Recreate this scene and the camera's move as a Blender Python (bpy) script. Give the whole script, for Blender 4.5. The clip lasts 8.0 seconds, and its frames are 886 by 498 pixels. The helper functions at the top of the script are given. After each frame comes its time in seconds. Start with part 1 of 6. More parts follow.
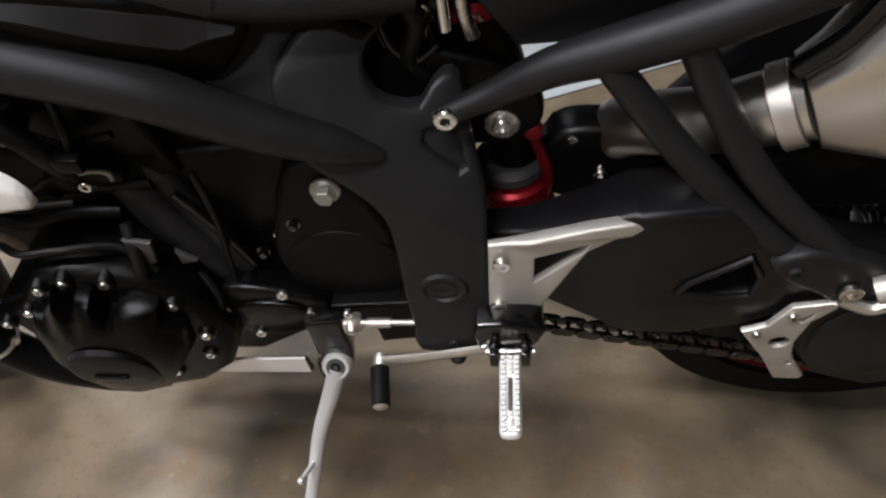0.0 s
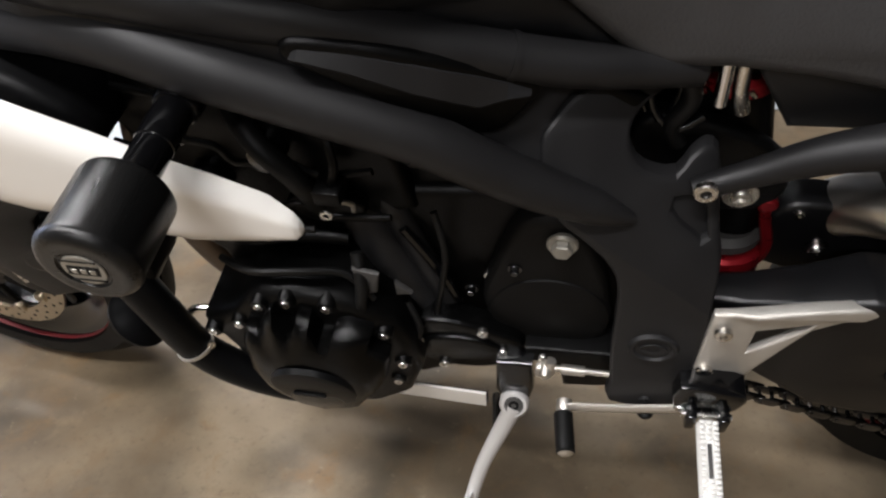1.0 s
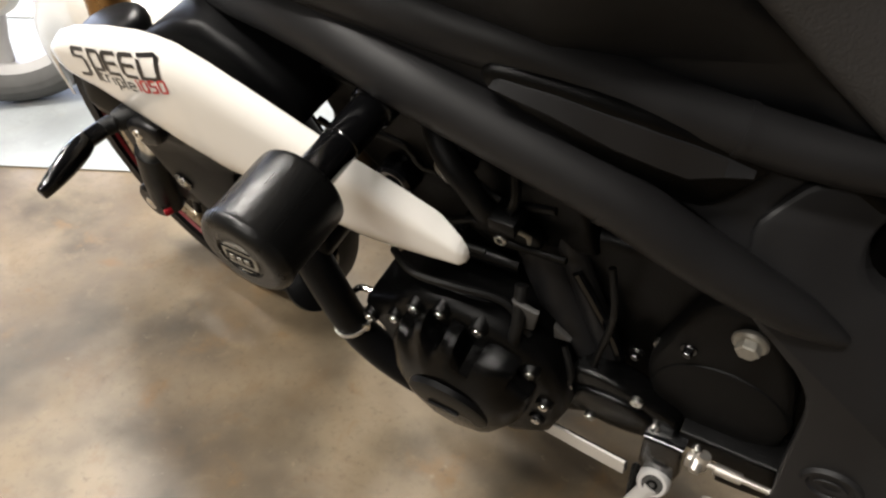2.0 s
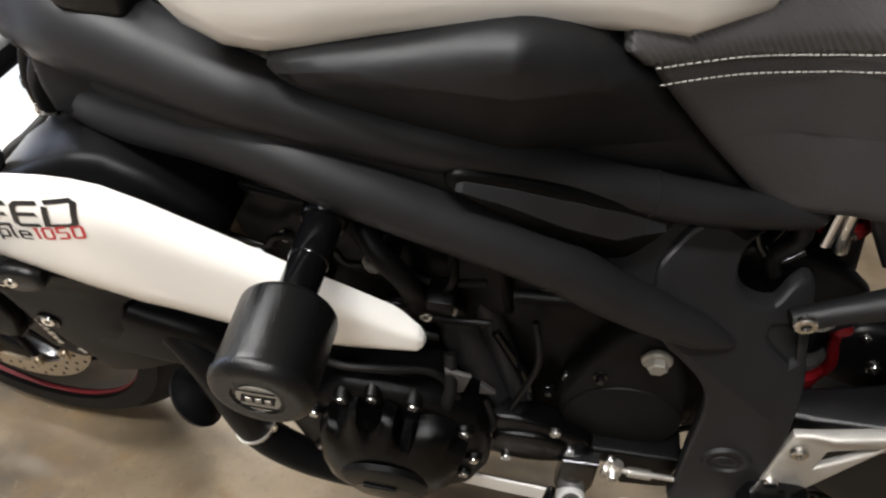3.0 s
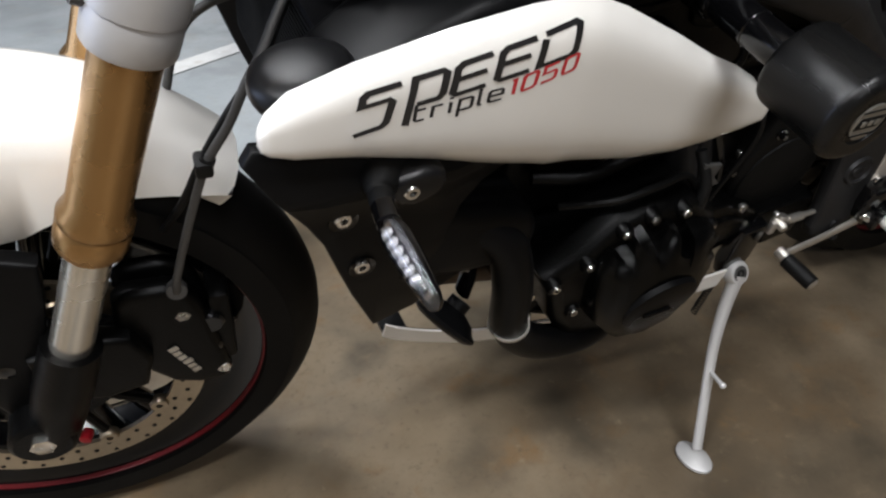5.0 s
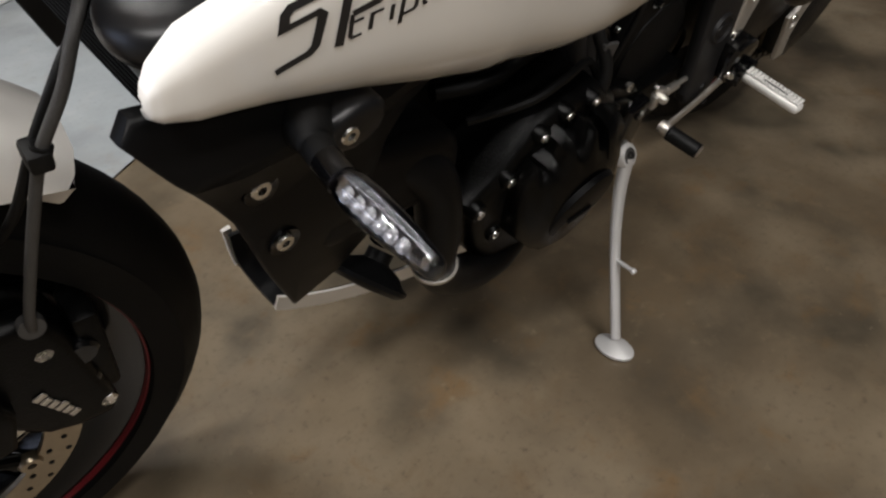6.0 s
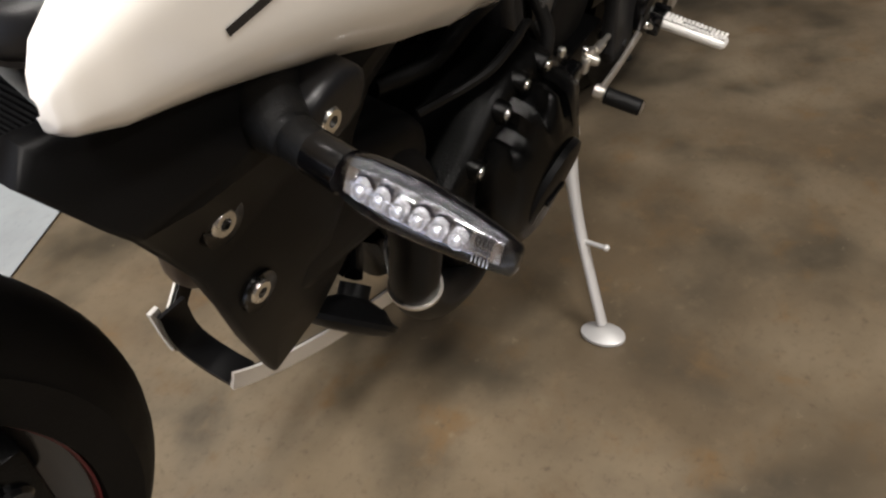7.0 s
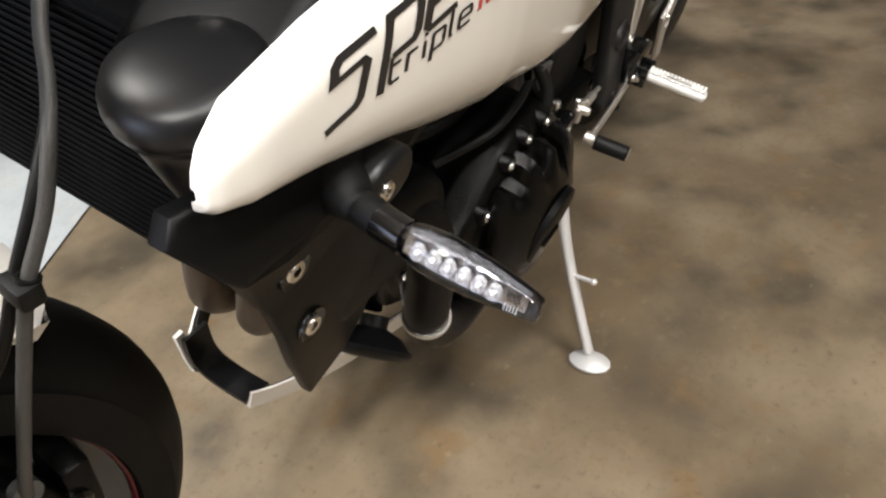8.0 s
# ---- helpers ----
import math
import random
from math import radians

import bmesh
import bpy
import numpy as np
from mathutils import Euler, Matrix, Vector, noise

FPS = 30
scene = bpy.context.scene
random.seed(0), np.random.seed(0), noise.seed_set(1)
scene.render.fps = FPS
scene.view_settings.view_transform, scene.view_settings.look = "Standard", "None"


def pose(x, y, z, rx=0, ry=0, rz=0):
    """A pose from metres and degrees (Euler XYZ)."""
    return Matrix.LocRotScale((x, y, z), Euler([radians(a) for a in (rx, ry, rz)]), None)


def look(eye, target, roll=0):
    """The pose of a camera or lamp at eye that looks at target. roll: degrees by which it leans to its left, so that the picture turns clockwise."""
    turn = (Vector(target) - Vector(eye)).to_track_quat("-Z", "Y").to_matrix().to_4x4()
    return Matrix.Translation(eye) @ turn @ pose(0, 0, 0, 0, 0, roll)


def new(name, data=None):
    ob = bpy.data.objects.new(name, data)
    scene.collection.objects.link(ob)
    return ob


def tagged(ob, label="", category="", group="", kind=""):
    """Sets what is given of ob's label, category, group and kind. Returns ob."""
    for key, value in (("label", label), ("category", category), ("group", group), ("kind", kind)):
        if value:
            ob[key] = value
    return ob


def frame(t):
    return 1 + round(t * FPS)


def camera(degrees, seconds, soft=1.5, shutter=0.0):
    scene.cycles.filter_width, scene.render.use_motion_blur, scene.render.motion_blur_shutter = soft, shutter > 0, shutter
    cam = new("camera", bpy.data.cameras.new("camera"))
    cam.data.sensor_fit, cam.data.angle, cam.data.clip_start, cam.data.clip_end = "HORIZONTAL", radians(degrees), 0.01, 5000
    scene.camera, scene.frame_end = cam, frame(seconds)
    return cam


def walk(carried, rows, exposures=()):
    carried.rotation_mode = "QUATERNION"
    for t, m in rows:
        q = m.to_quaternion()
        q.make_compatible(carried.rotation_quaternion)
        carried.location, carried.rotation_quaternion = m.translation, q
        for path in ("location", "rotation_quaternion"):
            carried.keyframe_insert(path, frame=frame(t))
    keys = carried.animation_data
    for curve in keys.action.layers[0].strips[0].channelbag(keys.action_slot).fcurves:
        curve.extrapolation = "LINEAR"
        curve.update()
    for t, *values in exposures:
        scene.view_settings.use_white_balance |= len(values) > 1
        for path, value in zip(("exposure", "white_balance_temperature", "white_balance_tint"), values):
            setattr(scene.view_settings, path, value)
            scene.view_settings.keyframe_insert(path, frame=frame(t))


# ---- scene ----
cam = camera(62.74, 8.0, soft=2.3)
PATH = [
    (0, (-0.4128, -0.8380, 0.8441), (-0.5119, -0.0344, 0.2573), -5.13),
    (0.5, (-0.5228, -0.8385, 0.8736), (-0.6157, -0.0326, 0.2888), -1.95),
    (1, (-0.5918, -0.8350, 0.8977), (-0.7384, -0.0404, 0.3086), -1.00),
    (1.5, (-0.6008, -0.8009, 0.8974), (-0.9369, -0.0842, 0.2863), -3.13),
    (2, (-0.5901, -0.7664, 0.9134), (-0.9821, -0.0824, 0.2982), 1.99),
    (2.2, (-0.5930, -0.7713, 0.9321), (-0.9487, -0.0611, 0.3246), 3.70),
    (3.3, (-0.8183, -0.8612, 0.9564), (-0.7826, -0.0113, 0.4307), 6.32),
    (3.5, (-0.8628, -0.8890, 0.9427), (-0.7736, -0.0287, 0.4408), 6.70),
    (4, (-1.0283, -0.9504, 0.8985), (-0.8709, -0.0909, 0.4120), 2.87),
    (4.5, (-1.2016, -0.8870, 0.8669), (-0.9562, -0.0742, 0.3385), 3.21),
    (4.7, (-1.2631, -0.8486, 0.8457), (-0.9697, -0.0570, 0.3097), 2.26),
    (5.8, (-1.3403, -0.6857, 0.7632), (-0.8346, -0.0849, 0.1441), -2.85),
    (6, (-1.3356, -0.6683, 0.7668), (-0.8058, -0.1067, 0.1313), -2.37),
    (6.5, (-1.3306, -0.6050, 0.7326), (-0.7447, -0.1352, 0.0724), -5.49),
    (7, (-1.3253, -0.5767, 0.6990), (-0.6956, -0.0976, 0.0875), -10.47),
    (7.5, (-1.3365, -0.5811, 0.6843), (-0.6921, -0.1208, 0.0738), -10.04),
    (8, (-1.3742, -0.5863, 0.7540), (-0.7147, -0.1217, 0.1631), -8.09),
]
walk(cam, [(t, look(eye, target, roll)) for t, eye, target, roll in PATH],
     [(0, 0.0, 5900, 13), (0.5, 0.02, 5950, 13), (1, 0.15, 6050, 12), (1.5, 0.32, 6400, 10), (2, 0.08, 6500, 10), (3.5, 0.44, 5900, 10), (4.5, -0.08, 5850, 10), (6, -0.82, 6250, 11), (6.5, -0.42, 6500, 13), (7, -0.27, 6450, 12), (7.5, 0.0, 6400, 11), (8, 0.27, 6350, 10)])

# ---- light ----
world = bpy.data.worlds.new("hall_air")
scene.world = world
world.use_nodes = True
world.node_tree.nodes["Background"].inputs["Color"].default_value = (0.75, 0.82, 1.0, 1)
world.node_tree.nodes["Background"].inputs["Strength"].default_value = 0.5


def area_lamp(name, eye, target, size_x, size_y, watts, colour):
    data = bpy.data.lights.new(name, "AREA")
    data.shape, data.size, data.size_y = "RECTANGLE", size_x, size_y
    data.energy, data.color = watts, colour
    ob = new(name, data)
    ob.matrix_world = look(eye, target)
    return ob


WARM, COOL = (1.0, 0.95, 0.88), (0.70, 0.78, 1.0)
CEILING = 3.1
# ceiling tubes: over the camera's aisle, beyond the motorcycle, and ahead of its front wheel
TUBES = [(-1.2, -1.9, 95), (-2.9, -1.2, 130), (-1.4, 0.9, 62), (-2.9, 0.9, 135), (-1.2, -4.2, 115)]
for tx, ty, watts in TUBES:
    area_lamp("tube_light", (tx, ty, CEILING - 0.075), (tx, ty, 0), 1.15, 0.28, watts, WARM)
# bluish area lamp standing in for daylight through the unseen, added doorway
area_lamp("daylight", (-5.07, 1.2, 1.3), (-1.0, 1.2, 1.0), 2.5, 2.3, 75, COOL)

# ---- materials ----


def material(name, colour, rough=0.5, metal=0.0, grain=60.0, vary=0.15, bump=0.15, coat=0.0, spec=0.5, fine=900.0, rough_vary=0.12, stretch=(1, 1, 1)):
    """A surface with broad stains and a fine grain: both change its colour and gloss a little, and the grain its relief."""
    m = bpy.data.materials.new(name)
    m.use_nodes = True
    nt = m.node_tree
    n, link = nt.nodes, nt.links
    b = n["Principled BSDF"]
    geo = n.new("ShaderNodeTexCoord")
    mapping = n.new("ShaderNodeMapping")
    mapping.inputs["Scale"].default_value = stretch
    link.new(geo.outputs["Object"], mapping.inputs["Vector"])
    broad = n.new("ShaderNodeTexNoise")
    broad.inputs["Scale"].default_value, broad.inputs["Detail"].default_value = grain, 5
    tiny = n.new("ShaderNodeTexNoise")
    tiny.inputs["Scale"].default_value, tiny.inputs["Detail"].default_value = fine, 3
    link.new(mapping.outputs[0], broad.inputs["Vector"])
    link.new(mapping.outputs[0], tiny.inputs["Vector"])
    mix = n.new("ShaderNodeMix")
    mix.data_type = "RGBA"
    mix.inputs["A"].default_value = (*[c * (1 - vary) for c in colour], 1)
    mix.inputs["B"].default_value = (*[min(1, c * (1 + vary)) for c in colour], 1)
    link.new(broad.outputs["Fac"], mix.inputs["Factor"])
    link.new(mix.outputs["Result"], b.inputs["Base Color"])
    ramp = n.new("ShaderNodeMapRange")
    ramp.inputs["To Min"].default_value, ramp.inputs["To Max"].default_value = max(0.02, rough - rough_vary), min(1, rough + rough_vary)
    link.new(broad.outputs["Fac"], ramp.inputs["Value"])
    link.new(ramp.outputs[0], b.inputs["Roughness"])
    b.inputs["Metallic"].default_value = metal
    b.inputs["Specular IOR Level"].default_value = spec
    b.inputs["Coat Weight"].default_value = coat
    b.inputs["Coat Roughness"].default_value = 0.05
    if bump:
        relief = n.new("ShaderNodeBump")
        relief.inputs["Strength"].default_value, relief.inputs["Distance"].default_value = bump, 0.001
        link.new(tiny.outputs["Fac"], relief.inputs["Height"])
        link.new(relief.outputs[0], b.inputs["Normal"])
    return m


FRAME_BLACK = material("matt_black_paint", (0.0105, 0.0103, 0.0108), 0.46, vary=0.2, grain=25, bump=0.12, fine=1400, spec=0.26)
PLASTIC = material("black_plastic", (0.0072, 0.0074, 0.0082), 0.45, vary=0.15, grain=30, bump=0.25, fine=1800, spec=0.35)
SATIN = material("satin_black_plastic", (0.0045, 0.0045, 0.005), 0.35, vary=0.15, grain=20, bump=0.1, fine=1500, spec=0.3)
GLOSS = material("gloss_black_paint", (0.002, 0.002, 0.0023), 0.13, vary=0.3, grain=40, bump=0.06, coat=0.2, spec=0.4)
ENGINE = material("engine_black_enamel", (0.0014, 0.0014, 0.0014), 0.22, vary=0.35, grain=45, bump=0.3, fine=700, spec=0.18)
DARK = material("dark_casting", (0.0012, 0.0012, 0.0012), 0.35, vary=0.4, grain=50, bump=0.4, fine=500, spec=0.13)
NYLON = material("black_nylon", (0.004, 0.004, 0.004), 0.30, vary=0.2, grain=60, bump=0.25, fine=1200, spec=0.26, stretch=(1, 0.1, 1))
FIN_BLACK = material("radiator_black", (0.002, 0.002, 0.0025), 0.7, vary=0.3, grain=60, bump=0.2, spec=0.1)
SPROCKET_BLACK = material("dusty_black_plastic", (0.0032, 0.0031, 0.0030), 0.55, vary=0.2, grain=30, bump=0.25, fine=1500, spec=0.14)
SHROUD_PLASTIC = material("smooth_black_plastic", (0.0028, 0.0028, 0.003), 0.40, vary=0.15, grain=12, bump=0.08, fine=900, spec=0.10, rough_vary=0.05)
RUBBER = material("black_rubber", (0.0032, 0.0032, 0.0032), 0.5, vary=0.2, grain=30, bump=0.3, fine=900, spec=0.22)
TYRE = material("tyre_rubber", (0.0035, 0.0033, 0.0032), 0.6, vary=0.3, grain=18, bump=0.35, fine=600, spec=0.14)
WHITE = material("pearl_white_paint", (0.80, 0.775, 0.73), 0.24, vary=0.015, grain=6, bump=0.0, coat=0.8, rough_vary=0.03)
TANK_WHITE = WHITE
ALLOY = material("brushed_alloy", (0.62, 0.59, 0.54), 0.36, metal=0.9, vary=0.12, grain=90, bump=0.25, fine=1600, stretch=(0.25, 1, 1))
CAST_ALLOY = material("cast_alloy", (0.60, 0.575, 0.53), 0.45, metal=0.75, vary=0.12, grain=40, bump=0.35, fine=1100)
SILVER_PAINT = material("silver_paint", (0.62, 0.61, 0.60), 0.40, metal=0.4, vary=0.06, grain=20, bump=0.15, fine=1500)
PEG_ALLOY = material("bright_blasted_alloy", (0.80, 0.79, 0.76), 0.42, metal=0.35, vary=0.12, grain=120, bump=0.3, fine=1300)
ZINC = material("zinc_plated_steel", (0.70, 0.68, 0.64), 0.24, metal=1.0, vary=0.15, grain=250, bump=0.1)
STEEL = material("stainless_steel", (0.70, 0.675, 0.63), 0.32, metal=1.0, vary=0.12, grain=30, bump=0.06, fine=1200, stretch=(0.2, 1, 1))
HEADER_STEEL = material("heat_tinted_steel", (0.10, 0.074, 0.054), 0.42, metal=0.8, vary=0.35, grain=18, bump=0.2, fine=900)
GOLD = material("gold_anodised_alloy", (0.34, 0.20, 0.078), 0.27, metal=0.85, vary=0.10, grain=25, bump=0.1, fine=1500)
YOKE_ALLOY = material("satin_grey_alloy", (0.46, 0.45, 0.445), 0.42, metal=0.4, vary=0.08, grain=30, bump=0.2, fine=1500)
BADGE_GREY = material("dull_badge_metal", (0.30, 0.285, 0.25), 0.40, metal=0.6, vary=0.2, grain=200, bump=0.2)
BRONZE = material("disc_steel", (0.44, 0.37, 0.27), 0.33, metal=1.0, vary=0.2, grain=120, bump=0.2, fine=900)
CHAIN_STEEL = material("oily_chain_steel", (0.06, 0.055, 0.05), 0.35, metal=0.8, vary=0.3, grain=200, bump=0.2)
STANCHION = material("fork_slider_steel", (0.60, 0.57, 0.51), 0.25, metal=0.9, vary=0.05, grain=30, bump=0.05)
RED = material("red_anodised_alloy", (0.24, 0.008, 0.013), 0.30, metal=0.6, vary=0.15, grain=60, bump=0.1)
RED_LINE = material("red_pinstripe", (0.095, 0.005, 0.007), 0.45, vary=0.2, grain=60, bump=0.05)
LEATHER = material("black_vinyl", (0.036, 0.036, 0.038), 0.46, vary=0.18, grain=30, bump=0.5, fine=420, spec=0.45)
THREAD = material("pale_thread", (0.42, 0.41, 0.38), 0.75, vary=0.2, grain=400, bump=0.4)
INK = material("black_ink", (0.012, 0.012, 0.013), 0.35, vary=0.2, grain=80, bump=0.0)
RED_INK = material("red_ink", (0.50, 0.03, 0.035), 0.35, vary=0.1, grain=80, bump=0.0)
CHROME = material("chrome", (0.82, 0.82, 0.84), 0.08, metal=1.0, vary=0.05, grain=60, bump=0.0, rough_vary=0.03)
HOSE = material("grey_braided_hose", (0.06, 0.058, 0.056), 0.5, metal=0.3, vary=0.3, grain=500, bump=0.5, fine=1200)
REFLECTOR = material("lamp_reflector", (0.42, 0.42, 0.45), 0.2, metal=1.0, vary=0.2, grain=300, bump=0.4, fine=600)
LED = material("led_reflector", (0.72, 0.72, 0.75), 0.22, metal=0.75, vary=0.1, grain=200, bump=0.3, fine=500)
GREY_TYRE = material("dusty_grey_tyre", (0.085, 0.083, 0.08), 0.75, vary=0.3, grain=25, bump=0.3)
PAINTED_WALL = material("hall_wall_paint", (0.20, 0.19, 0.18), 0.8, vary=0.12, grain=2.5, bump=0.3, fine=120)
CEILING_PAINT = material("ceiling_paint", (0.17, 0.165, 0.16), 0.85, vary=0.1, grain=1.5, bump=0.2, fine=100)


def clear_lens():
    m = bpy.data.materials.new("clear_lens_plastic")
    m.use_nodes = True
    b = m.node_tree.nodes["Principled BSDF"]
    b.inputs["Base Color"].default_value = (0.95, 0.96, 0.98, 1)
    b.inputs["Transmission Weight"].default_value = 1
    b.inputs["Roughness"].default_value = 0.02
    b.inputs["IOR"].default_value = 1.42
    return m


def woven_vinyl():
    """Vinyl pressed in a fine slanting weave."""
    m = material("woven_vinyl", (0.055, 0.053, 0.053), 0.38, vary=0.1, grain=30, bump=0.3)
    n, link = m.node_tree.nodes, m.node_tree.links
    wave = n.new("ShaderNodeTexWave")
    wave.bands_direction = "DIAGONAL"
    wave.inputs["Scale"].default_value = 95
    coord = n.new("ShaderNodeTexCoord")
    link.new(coord.outputs["Object"], wave.inputs["Vector"])
    relief = n.new("ShaderNodeBump")
    relief.inputs["Strength"].default_value, relief.inputs["Distance"].default_value = 0.6, 0.001
    link.new(wave.outputs["Fac"], relief.inputs["Height"])
    link.new(relief.outputs[0], n["Principled BSDF"].inputs["Normal"])
    return m


def stained_floor(name, stops, rough=(0.32, 0.6), scale=1.6, wet=0.5):
    """Old worn concrete: cloudy patches, drips and specks over a ramp of colours."""
    m = bpy.data.materials.new(name)
    m.use_nodes = True
    n, link = m.node_tree.nodes, m.node_tree.links
    b = n["Principled BSDF"]
    coord = n.new("ShaderNodeTexCoord")

    def cloud(size, detail, rough_detail=0.6, twist=0.0):
        t = n.new("ShaderNodeTexNoise")
        t.inputs["Scale"].default_value, t.inputs["Detail"].default_value = size, detail
        t.inputs["Roughness"].default_value, t.inputs["Distortion"].default_value = rough_detail, twist
        link.new(coord.outputs["Object"], t.inputs["Vector"])
        return t.outputs["Fac"]

    def blend(fac, a, c, how="MIX"):
        x = n.new("ShaderNodeMix")
        x.data_type, x.blend_type = "RGBA", how
        for socket, value in (("Factor", fac), ("A", a), ("B", c)):
            if hasattr(value, "is_linked"):
                link.new(value, x.inputs[socket])
            elif socket == "Factor":
                x.inputs[socket].default_value = value
            else:
                x.inputs[socket].default_value = (*value, 1)
        return x.outputs["Result"]

    def steps(value, low, high):
        r = n.new("ShaderNodeMapRange")
        r.interpolation_type = "SMOOTHSTEP"
        r.inputs["From Min"].default_value, r.inputs["From Max"].default_value = low, high
        link.new(value, r.inputs["Value"])
        return r.outputs[0]

    base, light, rust, dark = stops
    broad, mid, fine, speck = cloud(scale, 5, 0.55, 0.2), cloud(scale * 2.6, 5, 0.55, 0.15), cloud(scale * 19, 5, 0.7), cloud(75, 6, 0.75)
    colour = blend(steps(broad, 0.36, 0.66), base, light)
    colour = blend(steps(mid, 0.44, 0.86), colour, dark)
    colour = blend(steps(cloud(scale * 5.5, 6, 0.65, 0.3), 0.54, 0.76), colour, rust)
    colour = blend(steps(cloud(scale * 9, 5, 0.6), 0.52, 0.86), colour, [(a + 2 * c) / 3 for a, c in zip(rust, light)])
    colour = blend(steps(cloud(scale * 3.3, 7, 0.7, 0.4), 0.50, 0.80), colour, [(a + c) / 2 for a, c in zip(rust, base)])
    colour = blend(steps(cloud(scale * 1.3, 4, 0.5, 0.1), 0.46, 0.74), colour, dark)
    colour = blend(steps(fine, 0.60, 0.80), colour, light)
    colour = blend(steps(speck, 0.5, 0.8), colour, [c * 0.8 for c in base])
    link.new(colour, b.inputs["Base Color"])
    r = n.new("ShaderNodeMapRange")
    r.inputs["From Min"].default_value, r.inputs["From Max"].default_value = 0.35, 0.65
    r.inputs["To Min"].default_value, r.inputs["To Max"].default_value = rough
    link.new(mid, r.inputs["Value"])
    link.new(r.outputs[0], b.inputs["Roughness"])
    b.inputs["Specular IOR Level"].default_value = wet
    relief = n.new("ShaderNodeBump")
    relief.inputs["Strength"].default_value, relief.inputs["Distance"].default_value = 0.10, 0.002
    link.new(fine, relief.inputs["Height"])
    link.new(relief.outputs[0], b.inputs["Normal"])
    return m


def glowing():
    m = bpy.data.materials.new("glowing_tube")
    m.use_nodes = True
    b = m.node_tree.nodes["Principled BSDF"]
    b.inputs["Base Color"].default_value = (0.8, 0.8, 0.8, 1)
    b.inputs["Emission Color"].default_value = (1.0, 0.95, 0.88, 1)
    b.inputs["Emission Strength"].default_value = 4
    return m


TUBE_GLOW = glowing()
LENS = clear_lens()
WOVEN = woven_vinyl()
CONCRETE = stained_floor("stained_concrete", [(0.112, 0.083, 0.052), (0.212, 0.168, 0.112), (0.158, 0.098, 0.046), (0.044, 0.036, 0.024)], rough=(0.28, 0.50), scale=2.3, wet=0.5)
GREY_FLOOR = stained_floor("worn_grey_floor_paint", [(0.30, 0.325, 0.335), (0.40, 0.42, 0.43), (0.33, 0.32, 0.29), (0.22, 0.235, 0.24)], rough=(0.4, 0.65))
LINE_PAINT = stained_floor("worn_white_line_paint", [(0.62, 0.62, 0.60), (0.72, 0.72, 0.70), (0.5, 0.46, 0.40), (0.4, 0.4, 0.4)], rough=(0.5, 0.7))

# ---- shapes: each returns (vertices, faces) ----


def joined(*shapes):
    verts, faces = [], []
    for v, f in shapes:
        k = len(verts)
        verts += [tuple(p) for p in v]
        faces += [tuple(i + k for i in face) for face in f]
    return verts, faces


def moved(shape, m):
    return [tuple(m @ Vector(p)) for p in shape[0]], shape[1]


def mirrored(shape):
    return [(x, -y, z) for x, y, z in shape[0]], [tuple(reversed(f)) for f in shape[1]]


def bent(shape, how):
    return [how(*p) for p in shape[0]], shape[1]


def spline(points, steps=6, closed=False):
    """A smooth line through the points."""
    pts = [Vector(p) for p in points]
    n, out = len(pts), []
    for i in range(n if closed else n - 1):
        a, b, c, d = (pts[(i + k) % n] if closed else pts[min(max(i + k, 0), n - 1)] for k in (-1, 0, 1, 2))
        for s in range(steps):
            t = s / steps
            out.append(0.5 * (2 * b + (c - a) * t + (2 * a - 5 * b + 4 * c - d) * t * t + (3 * b - a - 3 * c + d) * t**3))
    return out if closed else out + [pts[-1]]


def tube(points, radius, sides=14, squash=1.0, steps=6, straight=False, caps=True, side=(0, 1, 0)):
    """A swept tube; radius: one for all or one a point; squash: its width along side against its height."""
    n = len(points)
    radii = [radius] * n if isinstance(radius, (int, float)) else list(radius)
    if straight or n == 2:
        line, rs = [Vector(p) for p in points], radii
    else:
        line = spline(points, steps)
        rs = [float(v) for v in np.interp(np.linspace(0, n - 1, len(line)), range(n), radii)]
    verts, faces = [], []
    for i, p in enumerate(line):
        t = (line[min(i + 1, len(line) - 1)] - line[max(i - 1, 0)]).normalized()
        ref = Vector(side)
        if abs(t.dot(ref)) > 0.95:
            ref = Vector((0, 0, 1))
        b = t.cross(ref).normalized()
        a = b.cross(t).normalized()
        for k in range(sides):
            w = 2 * math.pi * k / sides
            verts.append(tuple(p + rs[i] * (squash * math.cos(w) * a + math.sin(w) * b)))
    for i in range(len(line) - 1):
        for k in range(sides):
            j = (k + 1) % sides
            faces.append((i * sides + k, i * sides + j, (i + 1) * sides + j, (i + 1) * sides + k))
    if caps:
        faces.append(tuple(reversed(range(sides))))
        faces.append(tuple(range((len(line) - 1) * sides, len(line) * sides)))
    return verts, faces


